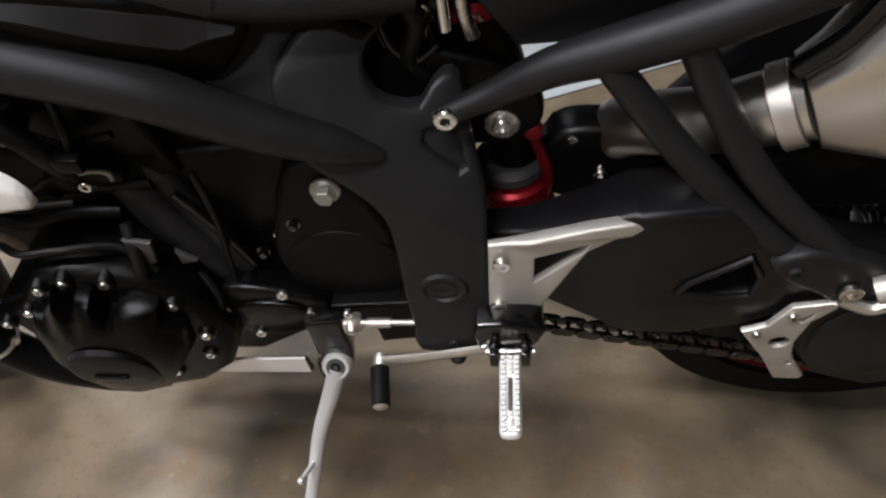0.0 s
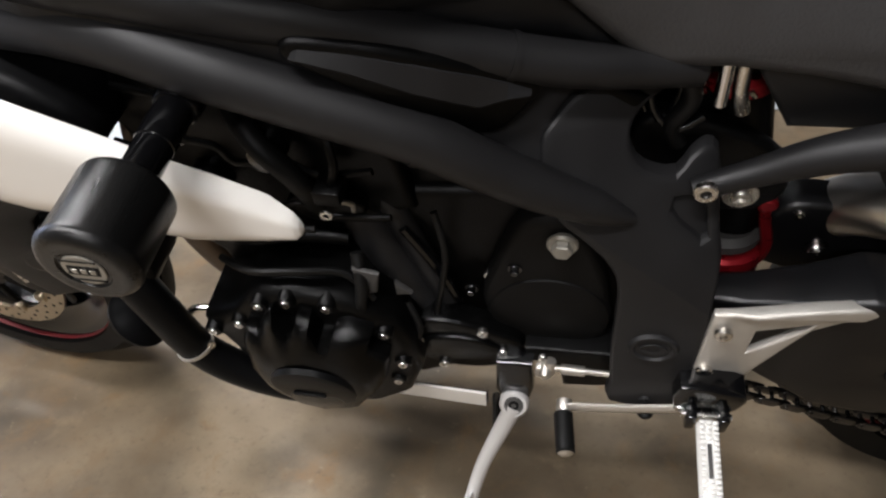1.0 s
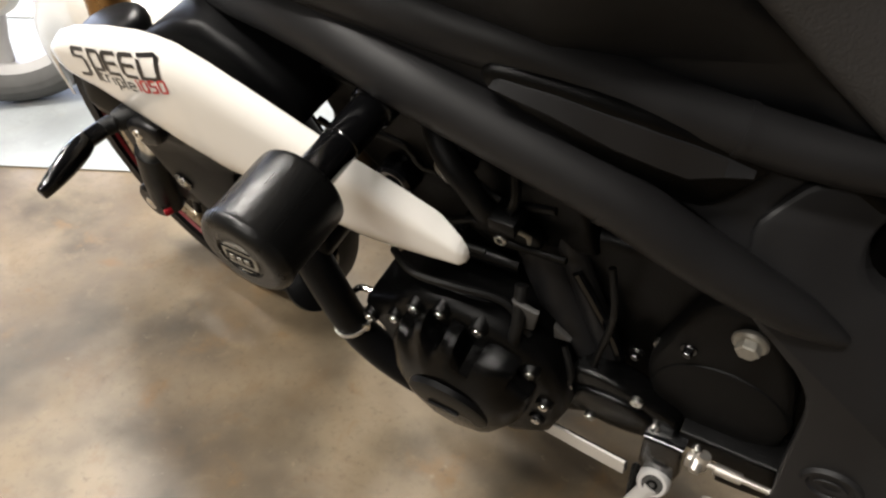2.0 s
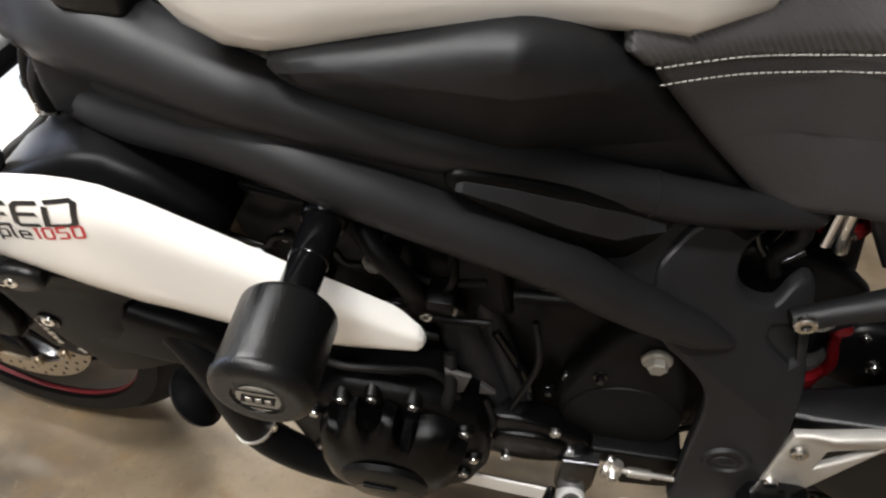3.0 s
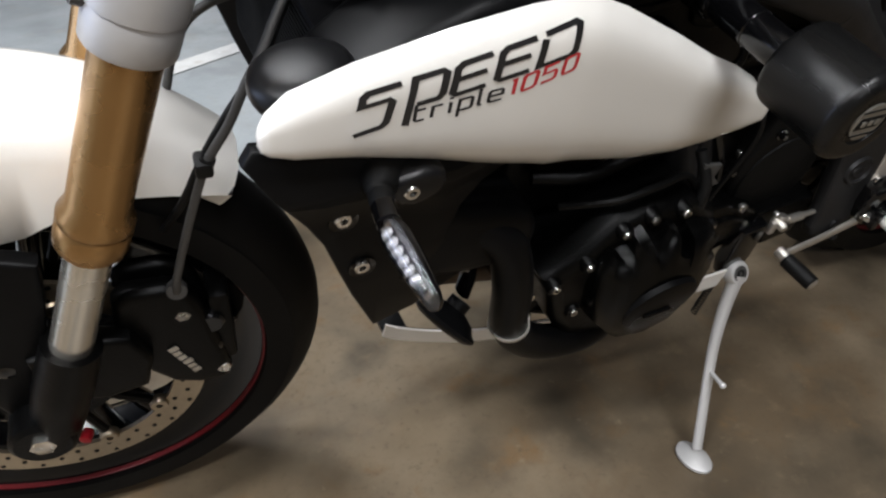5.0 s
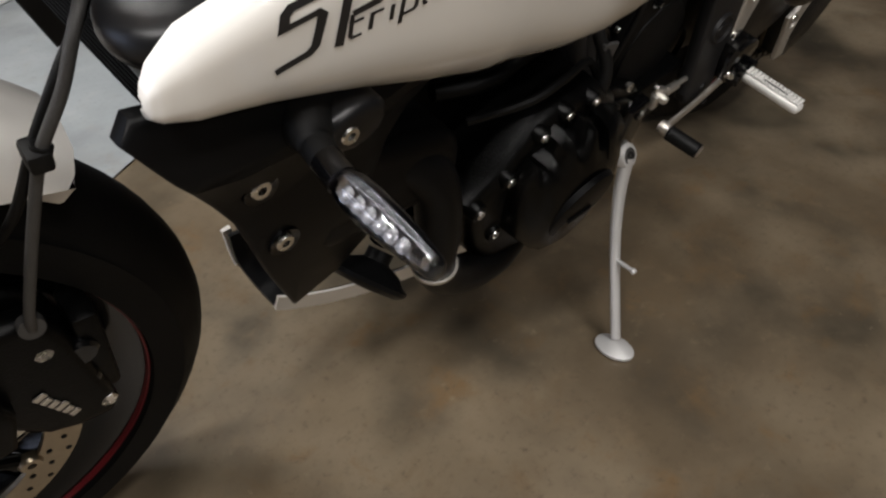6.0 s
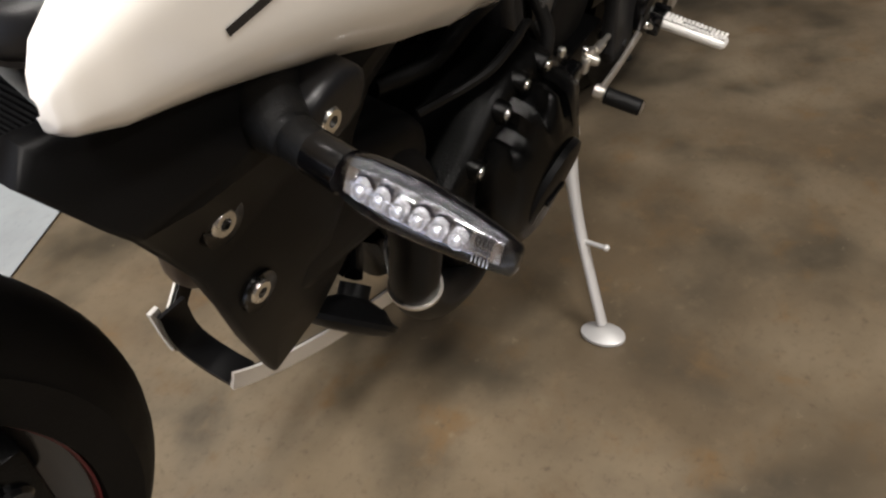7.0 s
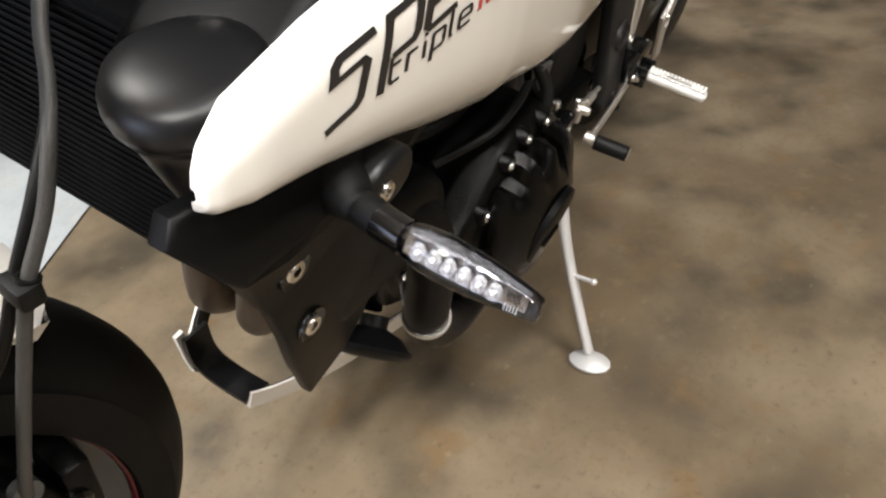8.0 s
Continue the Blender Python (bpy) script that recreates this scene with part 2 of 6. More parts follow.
def lathe(profile, centre, axis, sides=28, arc=None):
    """A profile of (radius, height) turned round an axis; a radius of 0 closes it."""
    q = Vector((0, 0, 1)).rotation_difference(Vector(axis).normalized())
    verts, faces = [], []
    for r, h in profile:
        for k in range(sides):
            w = 2 * math.pi * k / sides
            verts.append(tuple(Vector(centre) + q @ Vector((r * math.cos(w), r * math.sin(w), h))))
    for i in range(len(profile) - 1):
        for k in range(sides):
            j = (k + 1) % sides
            faces.append((i * sides + k, i * sides + j, (i + 1) * sides + j, (i + 1) * sides + k))
    for i, flip in ((0, True), (len(profile) - 1, False)):
        ring = tuple(range(i * sides, (i + 1) * sides))
        if 0 in (profile[0][0], profile[-1][0]) and profile[i][0] > 0:
            faces.append(tuple(reversed(ring)) if flip else ring)
    if 0 not in (profile[0][0], profile[-1][0]) and profile[0] != profile[-1]:
        last = (len(profile) - 1) * sides
        faces += [(last + k, last + (k + 1) % sides, (k + 1) % sides, k) for k in range(sides)]
    return verts, faces


def plate(outline, y0, y1, bevel=0.002, holes=(), rounded=0, hole_rounded=0):
    """A plate with the outline (x, z), from y0 to y1, with rounded edges and holes through it."""
    curve = bpy.data.curves.new("outline", "CURVE")
    curve.dimensions, curve.fill_mode = "2D", "BOTH"
    thick = abs(y1 - y0)
    bevel = min(bevel, thick * 0.49)
    curve.extrude, curve.bevel_depth, curve.bevel_resolution = thick / 2 - bevel, bevel, 2
    curve.offset = -bevel
    for loop, smooth in [(outline, rounded)] + [(h, hole_rounded) for h in holes]:
        pts = [(p.x, p.y) for p in spline([(x, z, 0) for x, z in loop], smooth, True)] if smooth else list(loop)
        s = curve.splines.new("POLY")
        s.points.add(len(pts) - 1)
        for p, (x, z) in zip(s.points, pts):
            p.co = (x, z, 0, 1)
        s.use_cyclic_u = True
    ob = bpy.data.objects.new("outline", curve)
    me = bpy.data.meshes.new_from_object(ob)
    mid = (y0 + y1) / 2
    verts = [(v.co.x, mid - v.co.z, v.co.y) for v in me.vertices]
    faces = [tuple(p.vertices) for p in me.polygons]
    bpy.data.objects.remove(ob)
    bpy.data.curves.remove(curve)
    bpy.data.meshes.remove(me)
    return verts, faces


def cut(shape, xs=(), zs=(), planes=()):
    """The same shape with further edges along x and z values, so that it can be bent."""
    me = bpy.data.meshes.new("cut")
    me.from_pydata(shape[0], [], shape[1])
    bm = bmesh.new()
    bm.from_mesh(me)
    bpy.data.meshes.remove(me)
    bmesh.ops.remove_doubles(bm, verts=bm.verts, dist=1e-5)
    for values, no in ((xs, (1, 0, 0)), (zs, (0, 0, 1))):
        for v in values:
            bmesh.ops.bisect_plane(bm, geom=bm.verts[:] + bm.edges[:] + bm.faces[:], plane_co=[v * c for c in no], plane_no=no)
    for co, no in planes:
        bmesh.ops.bisect_plane(bm, geom=bm.verts[:] + bm.edges[:] + bm.faces[:], plane_co=co, plane_no=no)
    return from_bm(bm)


def from_bm(bm):
    bm.verts.index_update()
    out = [tuple(v.co) for v in bm.verts], [tuple(v.index for v in f.verts) for f in bm.faces]
    bm.free()
    return out


def block(x0, x1, y0, y1, z0, z1, bevel=0.004, m=None, segments=2):
    bm = bmesh.new()
    bmesh.ops.create_cube(bm, size=1)
    for v in bm.verts:
        v.co = Vector(((x0 + x1) / 2 + v.co.x * (x1 - x0), (y0 + y1) / 2 + v.co.y * (y1 - y0), (z0 + z1) / 2 + v.co.z * (z1 - z0)))
    if bevel:
        bmesh.ops.bevel(bm, geom=bm.edges[:], offset=bevel, segments=segments, profile=0.5, affect="EDGES")
    shape = from_bm(bm)
    return moved(shape, m) if m else shape


def loft(rings, closed=True, caps=True):
    n = len(rings[0])
    verts = [tuple(p) for ring in rings for p in ring]
    faces = []
    for i in range(len(rings) - 1):
        for k in range(n if closed else n - 1):
            j = (k + 1) % n
            faces.append((i * n + k, i * n + j, (i + 1) * n + j, (i + 1) * n + k))
    if caps and closed:
        faces.append(tuple(reversed(range(n))))
        faces.append(tuple(range((len(rings) - 1) * n, len(rings) * n)))
    return verts, faces


def ball(centre, radius, scale=(1, 1, 1), sides=16):
    rows = [[Vector(centre) + Vector((radius * math.sin(a) * math.cos(w) * scale[0], radius * math.sin(a) * math.sin(w) * scale[1], radius * math.cos(a) * scale[2]))
             for w in (2 * math.pi * k / sides for k in range(sides))] for a in (math.pi * (i + 0.02) / 8.04 for i in range(9))]
    return loft(rows)


def mesh_of(name, shape, mat, sharp=38):
    me = bpy.data.meshes.new(name)
    me.from_pydata([tuple(p) for p in shape[0]], [], shape[1])
    bm = bmesh.new()
    bm.from_mesh(me)
    bmesh.ops.remove_doubles(bm, verts=bm.verts, dist=2e-6)
    bmesh.ops.recalc_face_normals(bm, faces=bm.faces)
    bm.to_mesh(me)
    bm.free()
    me.materials.append(mat)
    me.shade_smooth()
    me.set_sharp_from_angle(angle=radians(sharp))
    return me


def part(name, shape, mat, parent, label="", sharp=38):
    """One mesh under a thing or under a part."""
    ob = new(name, shape if isinstance(shape, bpy.types.Mesh) else mesh_of(name, shape, mat, sharp))
    ob.parent = parent
    return tagged(ob, label)


def thing(name, label, category, group="", kind="", at=(0, 0, 0), m=None):
    ob = new(name)
    ob.empty_display_size = 0.05
    ob.matrix_world = m or Matrix.Translation(at)
    return tagged(ob, label, category, group, kind)


# ---- structure: the hall ----
def setting(name, shape, mat, label, category):
    ob = new(name, mesh_of(name, shape, mat))
    return tagged(ob, label, category, "", "structure")


WEST, EAST, SOUTH, NORTH = -5.0, 4.5, -6.0, 6.0
# the edge between bare concrete and grey paint runs aslant past the front wheel
EDGE_A, EDGE_B = (-5.0, -1.60), (4.5, 3.66)


def sheet(points, z):
    v = [(x, y, z) for x, y in points]
    return v, [tuple(range(len(v)))]


setting("floor", sheet([(WEST - 0.15, SOUTH), (EAST, SOUTH), (EAST, NORTH), (WEST - 0.15, NORTH)], 0), CONCRETE, "brown stained bare concrete floor of the hall, worn and blotchy", "floor")
setting("painted_floor", sheet([EDGE_A, EDGE_B, (EAST, NORTH), (WEST, NORTH)], 0.004), GREY_FLOOR, "worn blue-grey paint on the concrete floor", "floor paint")
slope = (EDGE_B[1] - EDGE_A[1]) / (EDGE_B[0] - EDGE_A[0])
line = [(x, EDGE_A[1] + slope * (x - EDGE_A[0]) + d) for x, d in ((-4.9, 1.02), (4.4, 1.02), (4.4, 1.12), (-4.9, 1.12))]
setting("floor_line", sheet(line, 0.008), LINE_PAINT, "scuffed white line painted on the grey floor", "floor marking")
setting("wall_north", block(WEST - 0.15, EAST + 0.15, NORTH, NORTH + 0.15, 0, CEILING, 0), PAINTED_WALL, "plain pale wall of the hall", "wall")
setting("wall_south", block(WEST - 0.15, EAST + 0.15, SOUTH - 0.15, SOUTH, 0, CEILING, 0), PAINTED_WALL, "plain pale wall of the hall", "wall")
setting("wall_east", block(EAST, EAST + 0.15, SOUTH, NORTH, 0, CEILING, 0), PAINTED_WALL, "plain pale wall of the hall", "wall")
# the west wall's wide doorway is unseen, added to hold the daylight lamp
ADDED_DOOR = (-0.1, 2.5, 2.5)
setting("wall_west", joined(block(WEST - 0.15, WEST, SOUTH, ADDED_DOOR[0], 0, CEILING, 0), block(WEST - 0.15, WEST, ADDED_DOOR[1], NORTH, 0, CEILING, 0), block(WEST - 0.15, WEST, ADDED_DOOR[0], ADDED_DOOR[1], ADDED_DOOR[2], CEILING, 0)), PAINTED_WALL, "plain pale wall of the hall with an added, unseen doorway", "wall")
setting("ceiling", block(WEST, EAST, SOUTH, NORTH, CEILING, CEILING + 0.15, 0), CEILING_PAINT, "plain pale ceiling of the hall", "ceiling")

# ---- the motorcycle, upright in its own axes: x to the rear, y to its right, z up, rear axle over the origin ----
LEAN = 16.56
motorcycle = thing("motorcycle", "white and matt black naked sports motorcycle leaning on its side stand", "motorcycle",
                   m=Matrix.Translation((0, 0, 0.08)) @ pose(0, 0, 0, LEAN, 0, 0) @ Matrix.Translation((0, 0, -0.08)))

# the front end turns about the steering axis
RAKE, TRAIL, WHEELBASE, STEER = radians(19.24), 0.091, 1.435, -6.76
AXIS = Vector((math.sin(RAKE), 0, math.cos(RAKE)))
FOOT = Vector((-WHEELBASE - TRAIL, 0, 0))
TURN = Matrix.Translation(FOOT) @ Matrix.Rotation(radians(STEER), 4, AXIS) @ Matrix.Translation(-FOOT)


def steered(shape):
    return moved(shape, TURN)


def ring_at(x, z, y, r, n=10):
    return [(x + r * math.cos(2 * math.pi * k / n), z + r * math.sin(2 * math.pi * k / n)) for k in range(n)]


SOCKET = [(0.0, -0.0045), (0.42, -0.0045), (0.45, 0.0), (0.88, 0.0), (1.0, -0.0012), (1.0, -0.006), (0.0, -0.006)]


def bolt_shape(at, r, axis=(0, -1, 0), washer=False, hexagon=False, depth=1.0):
    """A socket screw or a hexagon bolt; at: the middle of its head's face."""
    if hexagon:
        head = lathe([(0, 0), (r * 0.85, 0), (r, -0.0012), (r, -0.007 * depth), (0, -0.007 * depth)], at, axis, 6)
    else:
        head = lathe([(k * r, h * depth) for k, h in SOCKET], at, axis, 16)
    if not washer:
        return head
    a = Vector(axis).normalized()
    return joined(head, lathe([(0, 0), (r * 1.6, 0), (r * 1.7, -0.001), (r * 1.7, -0.003), (0, -0.003)], Vector(at) - a * 0.006 * depth, axis, 24))


def screw(at, r, parent, mat=None, axis=(0, -1, 0), name="screw", label="", **more):
    return part(name, bolt_shape(at, r, axis, **more), mat or ZINC, parent, label, 30)


# -- frame
def beam(points, radii, squash):
    return tube(points, radii, 18, squash, 6)


lower_beam = beam([(-1.11, -0.08, 0.775), (-1.085, -0.112, 0.780), (-1.04, -0.142, 0.790), (-0.97, -0.166, 0.799), (-0.91, -0.176, 0.794), (-0.85, -0.178, 0.774), (-0.80, -0.176, 0.754), (-0.70, -0.171, 0.713), (-0.655, -0.166, 0.684), (-0.608, -0.159, 0.654), (-0.56, -0.152, 0.6275), (-0.524, -0.148, 0.610)],
                  [0.036, 0.032, 0.028, 0.0245, 0.0240, 0.0245, 0.0238, 0.0222, 0.0216, 0.0205, 0.0165, 0.005], 1.0)
upper_beam = beam([(-1.115, -0.085, 0.835), (-1.085, -0.115, 0.848), (-1.04, -0.143, 0.856), (-0.95, -0.170, 0.848), (-0.90, -0.170, 0.836), (-0.83, -0.163, 0.817), (-0.77, -0.155, 0.803), (-0.69, -0.138, 0.775), (-0.62, -0.120, 0.752), (-0.56, -0.105, 0.738), (-0.49, -0.085, 0.728)],
                  [0.046, 0.042, 0.036, 0.0275, 0.0238, 0.0215, 0.0205, 0.0195, 0.0188, 0.018, 0.017], 1.0)
frame_left = part("frame_beam", joined(lower_beam, upper_beam), FRAME_BLACK, motorcycle, "matt black twin-tube frame beams", 60)
part("frame_beam", joined(mirrored(lower_beam), mirrored(upper_beam)), FRAME_BLACK, motorcycle, "matt black twin-tube frame beams", 60)
for line, r in (([(-0.703, -0.1705, 0.7125), (-0.697, -0.1697, 0.7095)], 0.0230), ([(-0.637, -0.1246, 0.7578), (-0.632, -0.1233, 0.7559)], 0.0198)):
    part("weld_seam", tube(line, r, 20), FRAME_BLACK, frame_left)


def web_y(x):
    return float(np.interp(x, [-1.10, -1.04, -0.97, -0.90, -0.79, -0.70, -0.65, -0.60, -0.55, -0.50], [-0.128, -0.162, -0.184, -0.185, -0.168, -0.155, -0.141, -0.119, -0.100, -0.085]))


def web_out(x, z):
    """The web leans inwards towards the upper beam and runs level with the pivot plate's arm behind."""
    k = min(1.0, max(0.0, (x + 0.74) / 0.10))
    arm = 0.2773 * x + 0.5343 * z - 0.3226 + 0.16 * max(0.0, (x + 0.519) * 0.647 + (z - 0.608) * 0.763)
    return web_y(x) * (1 - k) + arm * k


web = cut(plate([(-1.112, 0.845), (-1.06, 0.850), (-0.97, 0.835), (-0.90, 0.822), (-0.80, 0.800), (-0.62, 0.745), (-0.576, 0.730), (-0.578, 0.712), (-0.594, 0.697), (-0.602, 0.680), (-0.598, 0.655), (-0.585, 0.625), (-0.66, 0.675), (-0.78, 0.74), (-0.88, 0.785), (-0.97, 0.792), (-1.05, 0.785), (-1.103, 0.775)], 0.0, 0.03, 0.006), xs=[-1.04, -0.97, -0.93, -0.90, -0.86, -0.82, -0.79, -0.75, -0.70, -0.66, -0.61, -0.56])
web = cut(web, zs=[0.66, 0.69, 0.72, 0.75, 0.78])
web = bent(web, lambda x, y, z: (x, y + web_out(x, z), z))
part("frame_web", web, FRAME_BLACK, motorcycle)
part("frame_web", mirrored(web), FRAME_BLACK, motorcycle)
head = joined(plate([(-1.115, 0.90), (-1.105, 0.79), (-1.09, 0.755), (-1.06, 0.765), (-1.02, 0.79), (-0.99, 0.85), (-1.04, 0.895)], -0.105, 0.105, 0.02),
              tube([(-1.215, 0, 0.74), (-1.122, 0, 0.96)], 0.037, 24))
part("steering_head", head, FRAME_BLACK, motorcycle)

side_cast = plate([(-1.119, 0.8395), (-1.106, 0.8265), (-1.1045, 0.776), (-1.056, 0.777), (-1.030, 0.803), (-1.044, 0.842), (-1.060, 0.864), (-1.092, 0.856)], -0.152, -0.09, 0.014, rounded=2)
part("head_casting", side_cast, FRAME_BLACK, motorcycle, "matt black casting joining the frame beams", 60)
part("head_casting", mirrored(side_cast), FRAME_BLACK, motorcycle, "", 60)

PIVOT = [(-0.516, 0.364), (-0.519, 0.399), (-0.524, 0.455), (-0.526, 0.516), (-0.531, 0.548), (-0.543, 0.569), (-0.555, 0.582), (-0.571, 0.597), (-0.588, 0.612), (-0.603, 0.647), (-0.609, 0.677), (-0.602, 0.690), (-0.586, 0.705), (-0.568, 0.716), (-0.555, 0.736),
         (-0.500, 0.738), (-0.486, 0.722), (-0.505, 0.703), (-0.524, 0.693), (-0.534, 0.682), (-0.535, 0.667), (-0.527, 0.651), (-0.511, 0.641), (-0.492, 0.637), (-0.482, 0.648), (-0.470, 0.654), (-0.458, 0.648), (-0.452, 0.620), (-0.445, 0.583), (-0.439, 0.560), (-0.439, 0.513), (-0.440, 0.420), (-0.451, 0.363)]
POCKET = [(-0.489, 0.618), (-0.491, 0.609), (-0.483, 0.599), (-0.461, 0.581), (-0.456, 0.583), (-0.462, 0.611), (-0.471, 0.617)]
CREASE = Vector((0.647, 0, 0.763))
pivot = cut(plate(PIVOT, -0.02, 0.0, 0.006, [POCKET], rounded=2), planes=[((-0.439, 0, 0.5122), (0.2722, 0, 0.3748))] + [(Vector((-0.519, 0, 0.608)) + CREASE * k, CREASE) for k in (0.0, 0.006)])


def pivot_y(x, z):
    """The outer face: nearly upright below a slanting crease, leaning inwards above it, and more so behind a second one."""
    lower = 0.0051 * x + 0.1595 * z - 0.2561
    upper = 0.2773 * x + 0.5343 * z - 0.3286
    return max(lower, upper) + 0.16 * max(0.0, (x + 0.519) * CREASE.x + (z - 0.608) * CREASE.z)


def pivot_bend(x, y, z):
    return (x, y + 0.020 + pivot_y(x, z), z)


pivot = bent(pivot, pivot_bend)
pivot_plate = part("pivot_plate", pivot, FRAME_BLACK, motorcycle, "matt black cast pivot plate with an oval badge", 17)
part("pivot_plate", mirrored(pivot), FRAME_BLACK, motorcycle, "", 15)
part("pocket_back", bent(plate([(x * 1.0, z) for x, z in ((-0.497, 0.626), (-0.497, 0.600), (-0.460, 0.572), (-0.450, 0.576), (-0.458, 0.622))], -0.004, 0.0, 0.001), lambda x, y, z: (x, y + 0.013 + pivot_y(x, z), z)), FRAME_BLACK, pivot_plate)
oval = lathe([(0.0, 0.0), (0.017, 0.0005), (0.0195, 0.003), (0.023, 0.003), (0.0255, -0.002), (0.0, -0.002)], (0, 0, 0), (0, -1, 0), 36)
oval = moved(oval, Matrix.Translation((-0.484, -0.1862, 0.462)) @ Matrix.Rotation(radians(-9), 4, "X") @ Matrix.Diagonal((1, 1, 0.80, 1)))
part("badge", oval, FRAME_BLACK, pivot_plate, "black embossed oval badge")
part("emblem", moved(lathe([(0.007, 0), (0.013, 0.0012), (0.0138, 0)], (0, 0, 0), (0, -1, 0), 30), Matrix.Translation((-0.484, -0.1872, 0.462)) @ Matrix.Rotation(radians(-9), 4, "X") @ Matrix.Diagonal((1, 1, 0.55, 1))), FRAME_BLACK, pivot_plate)
screw((-0.479, -0.2005, 0.376), 0.0062, pivot_plate, FRAME_BLACK)

INSERT = [(-0.790, 0.797), (-0.786, 0.804), (-0.776, 0.806), (-0.740, 0.799), (-0.700, 0.787), (-0.660, 0.769), (-0.630, 0.752), (-0.611, 0.741), (-0.610, 0.731), (-0.622, 0.714), (-0.638, 0.7005), (-0.660, 0.703), (-0.700, 0.728), (-0.745, 0.758), (-0.784, 0.785)]


def insert_y(x):
    return float(np.interp(x, [-0.79, -0.70, -0.65, -0.605], [-0.184, -0.168, -0.149, -0.131]))


recess = cut(plate(INSERT, 0.0, 0.035, 0.006, rounded=2), xs=[-0.76, -0.72, -0.68, -0.64])
insert = part("frame_insert", bent(recess, lambda x, y, z: (x, y + insert_y(x), z)), DARK, motorcycle, "black wedge-shaped insert between the frame beams")


def wedge_ring(x, top, low):
    """A slice of the wedge: its face looks up and outwards, its underside turns back in."""
    y = insert_y(x)
    return [(x, y + 0.004, top), (x, y - 0.0015, top - 0.0015), (x, y - 0.0075, low + 0.0015), (x, y - 0.0065, low - 0.0005), (x, y + 0.004, low - 0.003)]


wedge = loft([wedge_ring(*row) for row in ((-0.780, 0.7975, 0.7945), (-0.775, 0.7995, 0.793), (-0.74, 0.7925, 0.779), (-0.70, 0.781, 0.759), (-0.672, 0.768, 0.743), (-0.654, 0.760, 0.734), (-0.634, 0.749, 0.7365), (-0.617, 0.7385, 0.7355))])
part("insert_face", wedge, FRAME_BLACK, insert, "matt black wedge face", 25)

# -- tank, side cover and seat
def tank_ring(x, z_low, z_high, half, n=28):
    mid, tall = (z_low + z_high) / 2, (z_high - z_low) / 2
    out = []
    for k in range(n):
        w = 2 * math.pi * k / n
        c, s = math.cos(w), math.sin(w)
        out.append((x, half * math.copysign(abs(c) ** 0.28, c) * (1 - 0.35 * max(0.0, s) ** 2), mid + tall * math.copysign(abs(s) ** 0.45, s)))
    return out


TANK = ((-1.03, 0.955, 1.00, 0.06), (-1.015, 0.945, 1.02, 0.125), (-0.995, 0.928, 1.045, 0.172), (-0.980, 0.912, 1.058, 0.187), (-0.968, 0.895, 1.066, 0.193), (-0.955, 0.881, 1.073, 0.196), (-0.93, 0.869, 1.08, 0.198), (-0.905, 0.867, 1.087, 0.197), (-0.88, 0.870, 1.09, 0.195), (-0.83, 0.885, 1.09, 0.190),
        (-0.76, 0.895, 1.08, 0.180), (-0.70, 0.897, 1.06, 0.164), (-0.65, 0.897, 1.02, 0.155), (-0.60, 0.905, 0.985, 0.120), (-0.575, 0.912, 0.95, 0.07))
part("fuel_tank", loft([tank_ring(*row) for row in TANK]), TANK_WHITE, motorcycle, "glossy pearl white fuel tank", 60)

part("tank_trim", plate([(-1.056, 0.908), (-1.050, 0.884), (-1.010, 0.881), (-1.002, 0.889), (-1.010, 0.912)], -0.166, -0.13, 0.006, rounded=2), SATIN, motorcycle, "satin black trim in front of the tank")
cover = cut(plate([(-0.905, 0.880), (-0.884, 0.893), (-0.825, 0.908), (-0.765, 0.925), (-0.735, 0.925), (-0.703, 0.912), (-0.688, 0.900), (-0.660, 0.874), (-0.605, 0.809), (-0.548, 0.746), (-0.56, 0.735), (-0.63, 0.755), (-0.72, 0.785), (-0.80, 0.81), (-0.88, 0.845)],
                  -0.03, 0.03, 0.018, rounded=3), xs=[-0.85, -0.80, -0.75, -0.70, -0.65, -0.61], zs=[0.78, 0.80, 0.83, 0.86, 0.89])


def cover_bend(x, y, z):
    return (x, y + 0.03 + float(np.interp(x, [-0.95, -0.75, -0.69, -0.55], [-0.203, -0.203, -0.178, -0.096])) + 0.055 * max(0.0, min(1.0, (0.89 - z) / 0.09)) * float(np.interp(x, [-0.9, -0.7, -0.6, -0.55], [1, 0.9, 0.5, 0])), z)


side_cover = part("side_cover", bent(cover, cover_bend), PLASTIC, motorcycle, "black plastic tank side cover", 35)
part("side_cover", mirrored(bent(cover, cover_bend)), PLASTIC, motorcycle, "black plastic tank side cover", 35)

SEAT = [(-0.690, 0.918), (-0.660, 0.872), (-0.605, 0.807), (-0.545, 0.742), (-0.520, 0.733), (-0.47, 0.738), (-0.41, 0.736), (-0.36, 0.730), (-0.28, 0.755), (-0.18, 0.79), (-0.10, 0.83), (-0.08, 0.90), (-0.20, 0.92), (-0.32, 0.905), (-0.42, 0.895), (-0.485, 0.910), (-0.54, 0.945), (-0.62, 0.950)]
seat_shape = cut(plate(SEAT, -0.12, 0.12, 0.016), zs=[0.79, 0.82, 0.85, 0.88, 0.90, 0.92], xs=[-0.64, -0.60, -0.55, -0.50])
SEAT_HALF = ((-0.70, 0.166), (-0.66, 0.150), (-0.60, 0.124), (-0.545, 0.104), (-0.45, 0.108), (-0.30, 0.12), (-0.08, 0.10))


